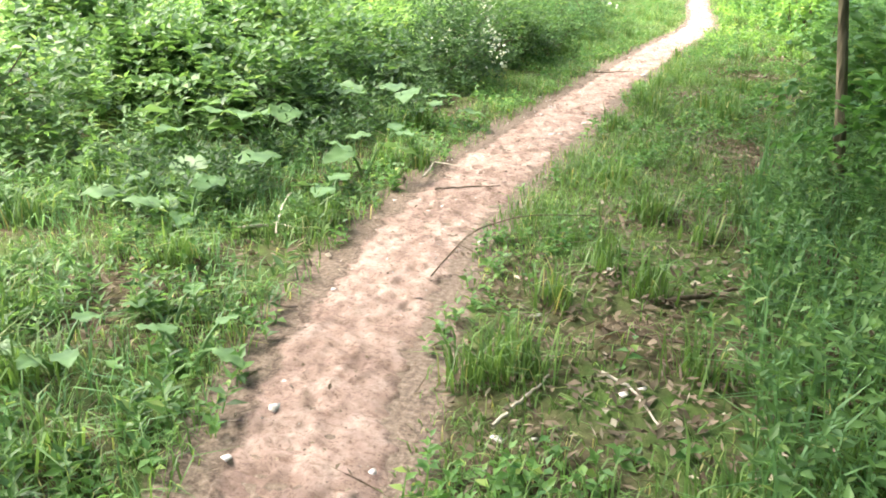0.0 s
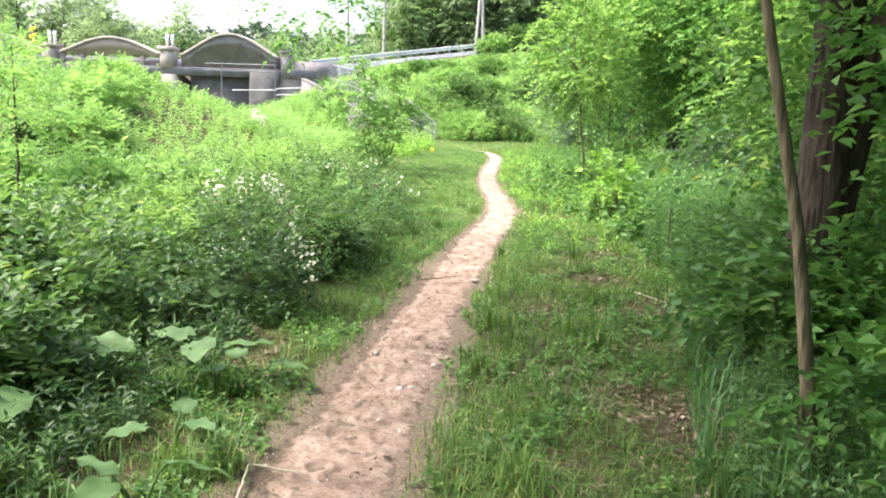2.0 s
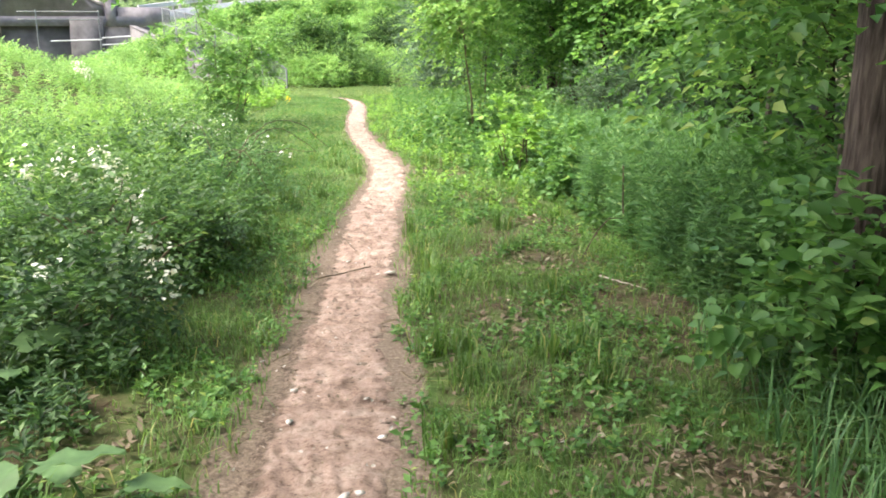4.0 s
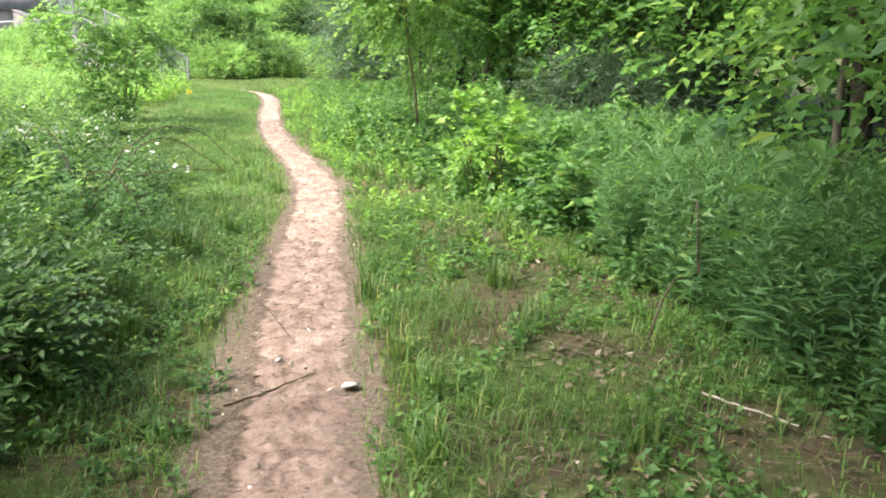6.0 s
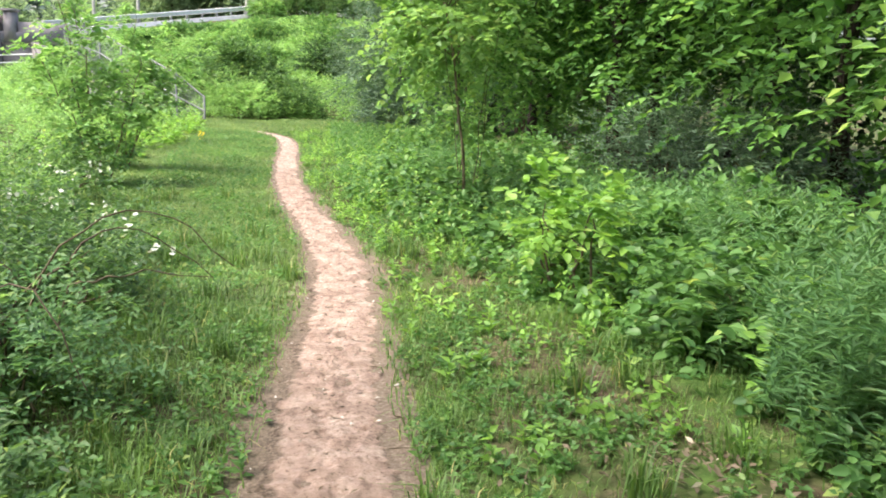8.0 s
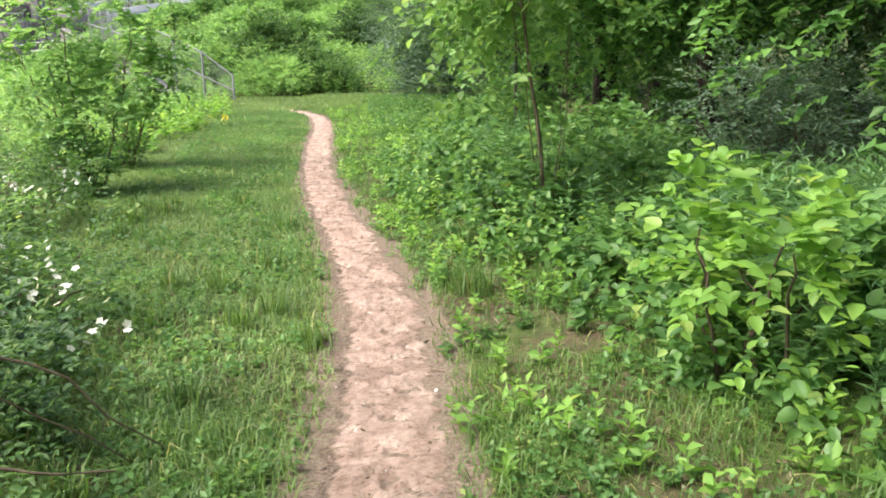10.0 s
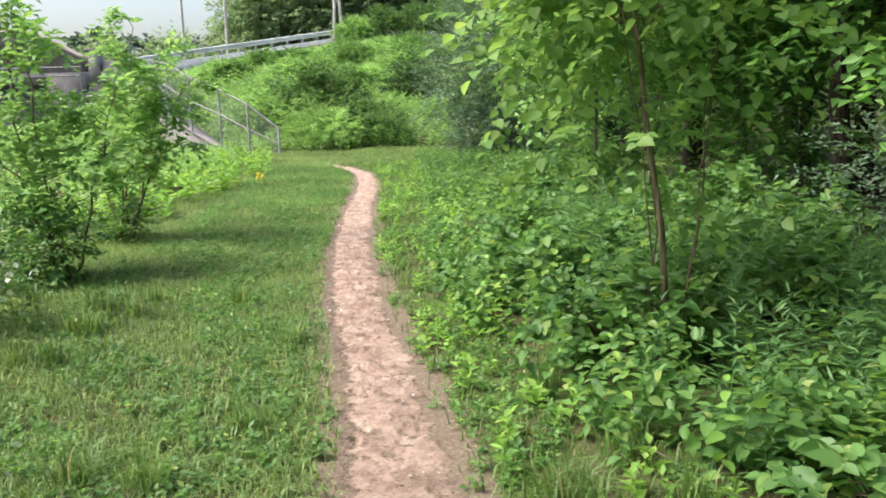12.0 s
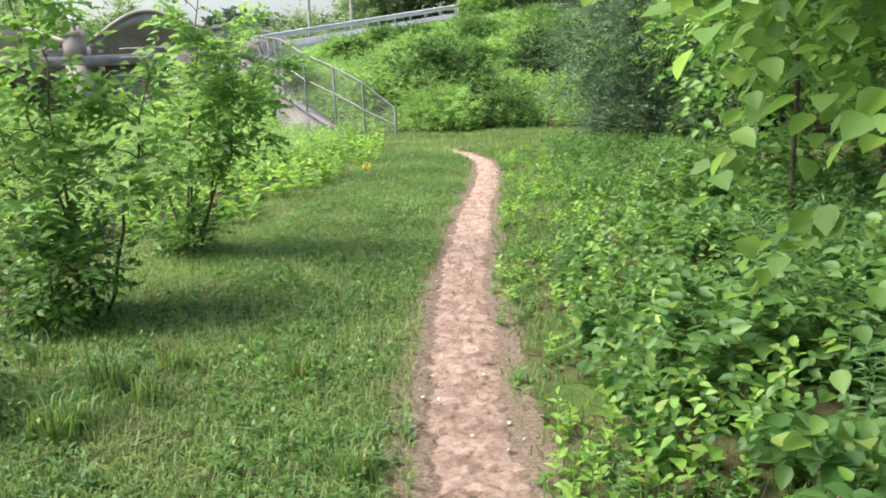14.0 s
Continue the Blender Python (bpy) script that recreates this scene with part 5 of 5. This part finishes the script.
V, F = kites(P, unit(np.stack([np.cos(a), np.sin(a), rng.normal(0.1, 0.3, n)], -1)), unit(np.array([0, 0, 1.0]) + rng.normal(0, 0.4, (n, 3))), 0.012 + 0.04 * rng.uniform(0, 1, n) ** 3, 0.008 + 0.012 * rng.uniform(0, 1, n) ** 2, 0.4, -0.1)
stuff("leaf_crumbs", V, F, DRY, "brown leaf crumbs in the path, also standing in for small shade marks", "leaf litter")
xy = scatter(1500, -1.2, 1.3, 1.2, 30, lambda x, y: np.abs(x - path_x(y)) < path_half(y) * 1.15)
n = len(xy)
a = rand(n, 0, 6.28)
P = on_ground(xy[:, 0], xy[:, 1], 0.03 - 0.02 * np.clip(np.abs(xy[:, 0] - path_x(xy[:, 1])) / path_half(xy[:, 1]), 0, 1.2) ** 5)
V, F = kites(P, unit(np.stack([np.cos(a), np.sin(a), rng.normal(0.1, 0.3, n)], -1)), unit(np.array([0, 0, 1.0]) + rng.normal(0, 0.4, (n, 3))), 0.01 + 0.03 * rng.uniform(0, 1, n) ** 3, 0.008 + 0.014 * rng.uniform(0, 1, n) ** 2, 0.3, -0.1)
stuff("pale_flecks", V, F, CHIP, "pale flecks of dry leaf and stone on the path", "leaf litter")
pieces = []
for x, y in scatter(2300, -1.2, 1.3, 1.6, 30, lambda x, y: (np.abs(x - path_x(y)) < path_half(y) * 1.1) & (patchy(x, y, 3.0, 2) > 0.35)):
    V, F = shapes[rng.integers(8)]
    a, k = rng.normal(0, 0.5), 0.008 + 0.022 * rng.uniform() ** 2
    R = np.array([[np.cos(a), -np.sin(a), 0], [np.sin(a), np.cos(a), 0], [0, 0, 1]])
    pieces.append((V * np.array([1.7, 0.8, 0.7]) @ R.T * k + np.array([x, y, float(height(x, y)) + 0.016]), F))
stuff("dirt_clods", *join(pieces), CLOD, "dark crumbs of damp earth kicked up on the path", "clods")
chip_meshes = [raw("pale_chip", *stone_shape(20 + s, 0.22), CHIP) for s in range(6)]
for x, y, s in ((0.21, 10.6, 0.1), (0.13, 10.57, 0.04), (-0.07, 10.96, 0.06), (-0.02, 10.9, 0.04), (0.22, 11.46, 0.03), (0.36, 10.5, 0.04), (-0.53, 8.94, 0.045), (-0.56, 8.8, 0.035), (-0.35, 8.55, 0.06), (-0.36, 8.22, 0.05), (-0.14, 7.58, 0.08), (-0.08, 7.6, 0.05), (0.02, 8.02, 0.05), (-0.03, 8.42, 0.04), (0.33, 8.97, 0.03), (0.6, 7.84, 0.045), (0.22, 9.75, 0.03), (0.71, 7.83, 0.03),
                (-0.2, 3.58, 0.045), (-0.19, 3.3, 0.05), (0.22, 3.38, 0.03), (-0.42, 4.47, 0.03), (-0.39, 5.57, 0.035), (0.83, 3.97, 0.05), (0.88, 4.02, 0.04), (1.0, 3.86, 0.045), (0.51, 3.63, 0.05), (0.5, 3.47, 0.05), (0.61, 3.66, 0.035), (0.64, 5.0, 0.04), (0.13, 4.94, 0.04), (0.44, 4.48, 0.04), (0.14, 19.46, 0.03), (0.54, 18.85, 0.025), (0.56, 13.15, 0.045), (-0.3, 5.8, 0.06), (0.1, 5.9, 0.05), (0.0, 5.2, 0.045), (-0.6, 6.5, 0.04), (1.14, 11.06, 0.03)):
    ob = new("pale_chip", chip_meshes[rng.integers(6)])
    ob.matrix_world = pose(x, y, float(height(x, y)) + 0.022, rng.uniform(-15, 15), rng.uniform(-15, 15), rng.uniform(0, 360)) @ Matrix.Scale(s, 4)
    tagged(ob, "small pale chip lying on the ground", "stone chip", "pale chips on the path")


def stick(pts, r, mat, label, lift=0.03, arch=0.0):
    P = np.array([(x, y, float(height(x, y)) + lift) for x, y in pts])
    t = np.linspace(0, 1, len(P))
    s = np.linspace(0, 1, 14)
    Q = np.stack([np.interp(s, t, P[:, c]) for c in range(3)], -1) + rng.normal(0, r * 0.3, (14, 3))
    Q[:, 2] += np.sin(s * np.pi) * arch
    base = Q[0].copy()
    ob = new("stick", raw("stick", *tube(Q - base, np.linspace(r, r * 0.5, 14), 6), mat, True))
    ob.location = base
    tagged(ob, label, "stick", "fallen sticks")


stick([(-0.48, 5.93), (-0.33, 6.03), (-0.15, 6.13)], 0.006, TWIG, "dark broken stick lying on the dirt path")
stick([(-0.3, 10.47), (-0.1, 10.6), (0.08, 10.75)], 0.006, TWIG, "dark stick lying across the dirt path")
stick([(-0.62, 6.13), (-0.67, 6.48), (-0.42, 6.42)], 0.007, PALEWOOD, "bent greyish twig at the path edge")
stick([(-0.17, 12.02), (-0.06, 11.55), (0.0, 11.22)], 0.004, TWIG, "thin straight twig on the path")
stick([(-0.08, 4.72), (-0.01, 5.06), (0.18, 5.38), (0.58, 5.71)], 0.004, TWIG, "long thin twig arching over grass", 0.03, 0.1)
stick([(0.48, 3.68), (0.58, 4.02)], 0.008, PALEWOOD, "short pale stick in the grass", 0.03)
stick([(-0.93, 4.91), (-1.02, 5.15), (-1.15, 5.5)], 0.006, PALEWOOD, "bleached stick leaning in the grass", 0.03, 0.06)
stick([(-1.1, 4.85), (-0.98, 5.0), (-0.9, 5.0)], 0.008, PALEWOOD, "short bleached stick in the grass", 0.04)
stick([(0.74, 4.1), (0.86, 4.0), (0.97, 3.78)], 0.006, PALEWOOD, "thin pale stick on dead leaves", 0.02)
stick([(0.9, 4.7), (1.25, 5.0)], 0.012, TWIG, "dark stick on dead leaves")
stick([(0.7, 4.4), (1.1, 4.35)], 0.007, TWIG, "brown stick on dead leaves")
stick([(1.56, 10.06), (1.75, 9.7)], 0.006, PALEWOOD, "pale stick lying under the weeds", 0.04)
stick([(1.62, 10.66), (1.95, 11.0), (2.35, 11.2)], 0.006, TWIG, "dark bramble cane arching low over grass", 0.02, 0.22)
stick([(1.98, 10.85), (2.0, 10.95), (2.1, 11.2)], 0.007, TWIG, "dark bare stem standing in the weeds", 0.3, 0.35)

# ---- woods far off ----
# these trees get their haze from paler leaves, not from the air
far_a = tree("far_tree", -4, 112, "distant green tree behind the road, paled for haze", 15, (4.4, 4.4, 7.0), 8.0, 0.25, HAZED_LEAF, BARK, 110, 16, 8, 0.42, 0.26, 1.5, 5, group="distant trees", low=-1.0, twig=1.3)
far_b = tree("far_tree", 4, 118, "distant tree behind the road, paled for haze", 18, (4.8, 4.8, 8.2), 9.0, 0.3, HAZED_LEAF, BARK, 110, 16, 8, 0.45, 0.28, 1.6, 5, group="distant trees", low=-1.0, twig=1.4)
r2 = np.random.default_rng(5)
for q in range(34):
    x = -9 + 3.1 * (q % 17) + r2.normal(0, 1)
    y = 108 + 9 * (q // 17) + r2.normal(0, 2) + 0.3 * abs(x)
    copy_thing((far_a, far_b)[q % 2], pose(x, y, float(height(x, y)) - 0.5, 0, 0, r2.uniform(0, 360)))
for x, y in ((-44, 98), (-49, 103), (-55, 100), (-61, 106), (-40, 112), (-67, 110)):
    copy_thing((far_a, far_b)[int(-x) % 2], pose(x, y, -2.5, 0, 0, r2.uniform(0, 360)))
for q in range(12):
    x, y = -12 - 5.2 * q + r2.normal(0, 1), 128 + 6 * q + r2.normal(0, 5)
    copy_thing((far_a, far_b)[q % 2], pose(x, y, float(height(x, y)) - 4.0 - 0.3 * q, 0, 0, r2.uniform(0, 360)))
# hazy line of woods at the horizon
n = 5200
hx = rand(n, -330, 330)
hy = 300 + 0.0006 * hx ** 2 + rng.normal(0, 9, n)
hill = 21 + 5 * np.sin(hx * 0.013 + 1) + 3 * np.sin(hx * 0.041) + 1.5 * np.sin(hx * 0.13)
o = np.stack([hx, hy, 4 + hill * rng.uniform(0, 1, n) ** 0.6], -1)
d = unit(rng.normal(0, 1, (n, 3)) + np.array([0, -0.5, 0.4]))
P, D, U, L, W = on_twigs(o, d, rand(n, 2.0, 4.0), 8, 2.6, 1.8)
stuff("far_woods", *kites(P, D, U, L, W), leaf_material("far_woods_leaves", (0.05, 0.10, 0.05), (0.10, 0.17, 0.09), (0.14, 0.22, 0.11), 0.7, 0.2, 0.02), "line of distant woods on the horizon", "woods")
# trees behind the walker, which close the view back
for x, y, turn in ((-6, -7, 10), (-1.5, -9, 130), (3.5, -7, 220), (9, -6, 300), (-10, -3, 70)):
    copy_thing(wood_c, pose(x, y, float(height(x, y)) - 0.05, 0, 0, turn))
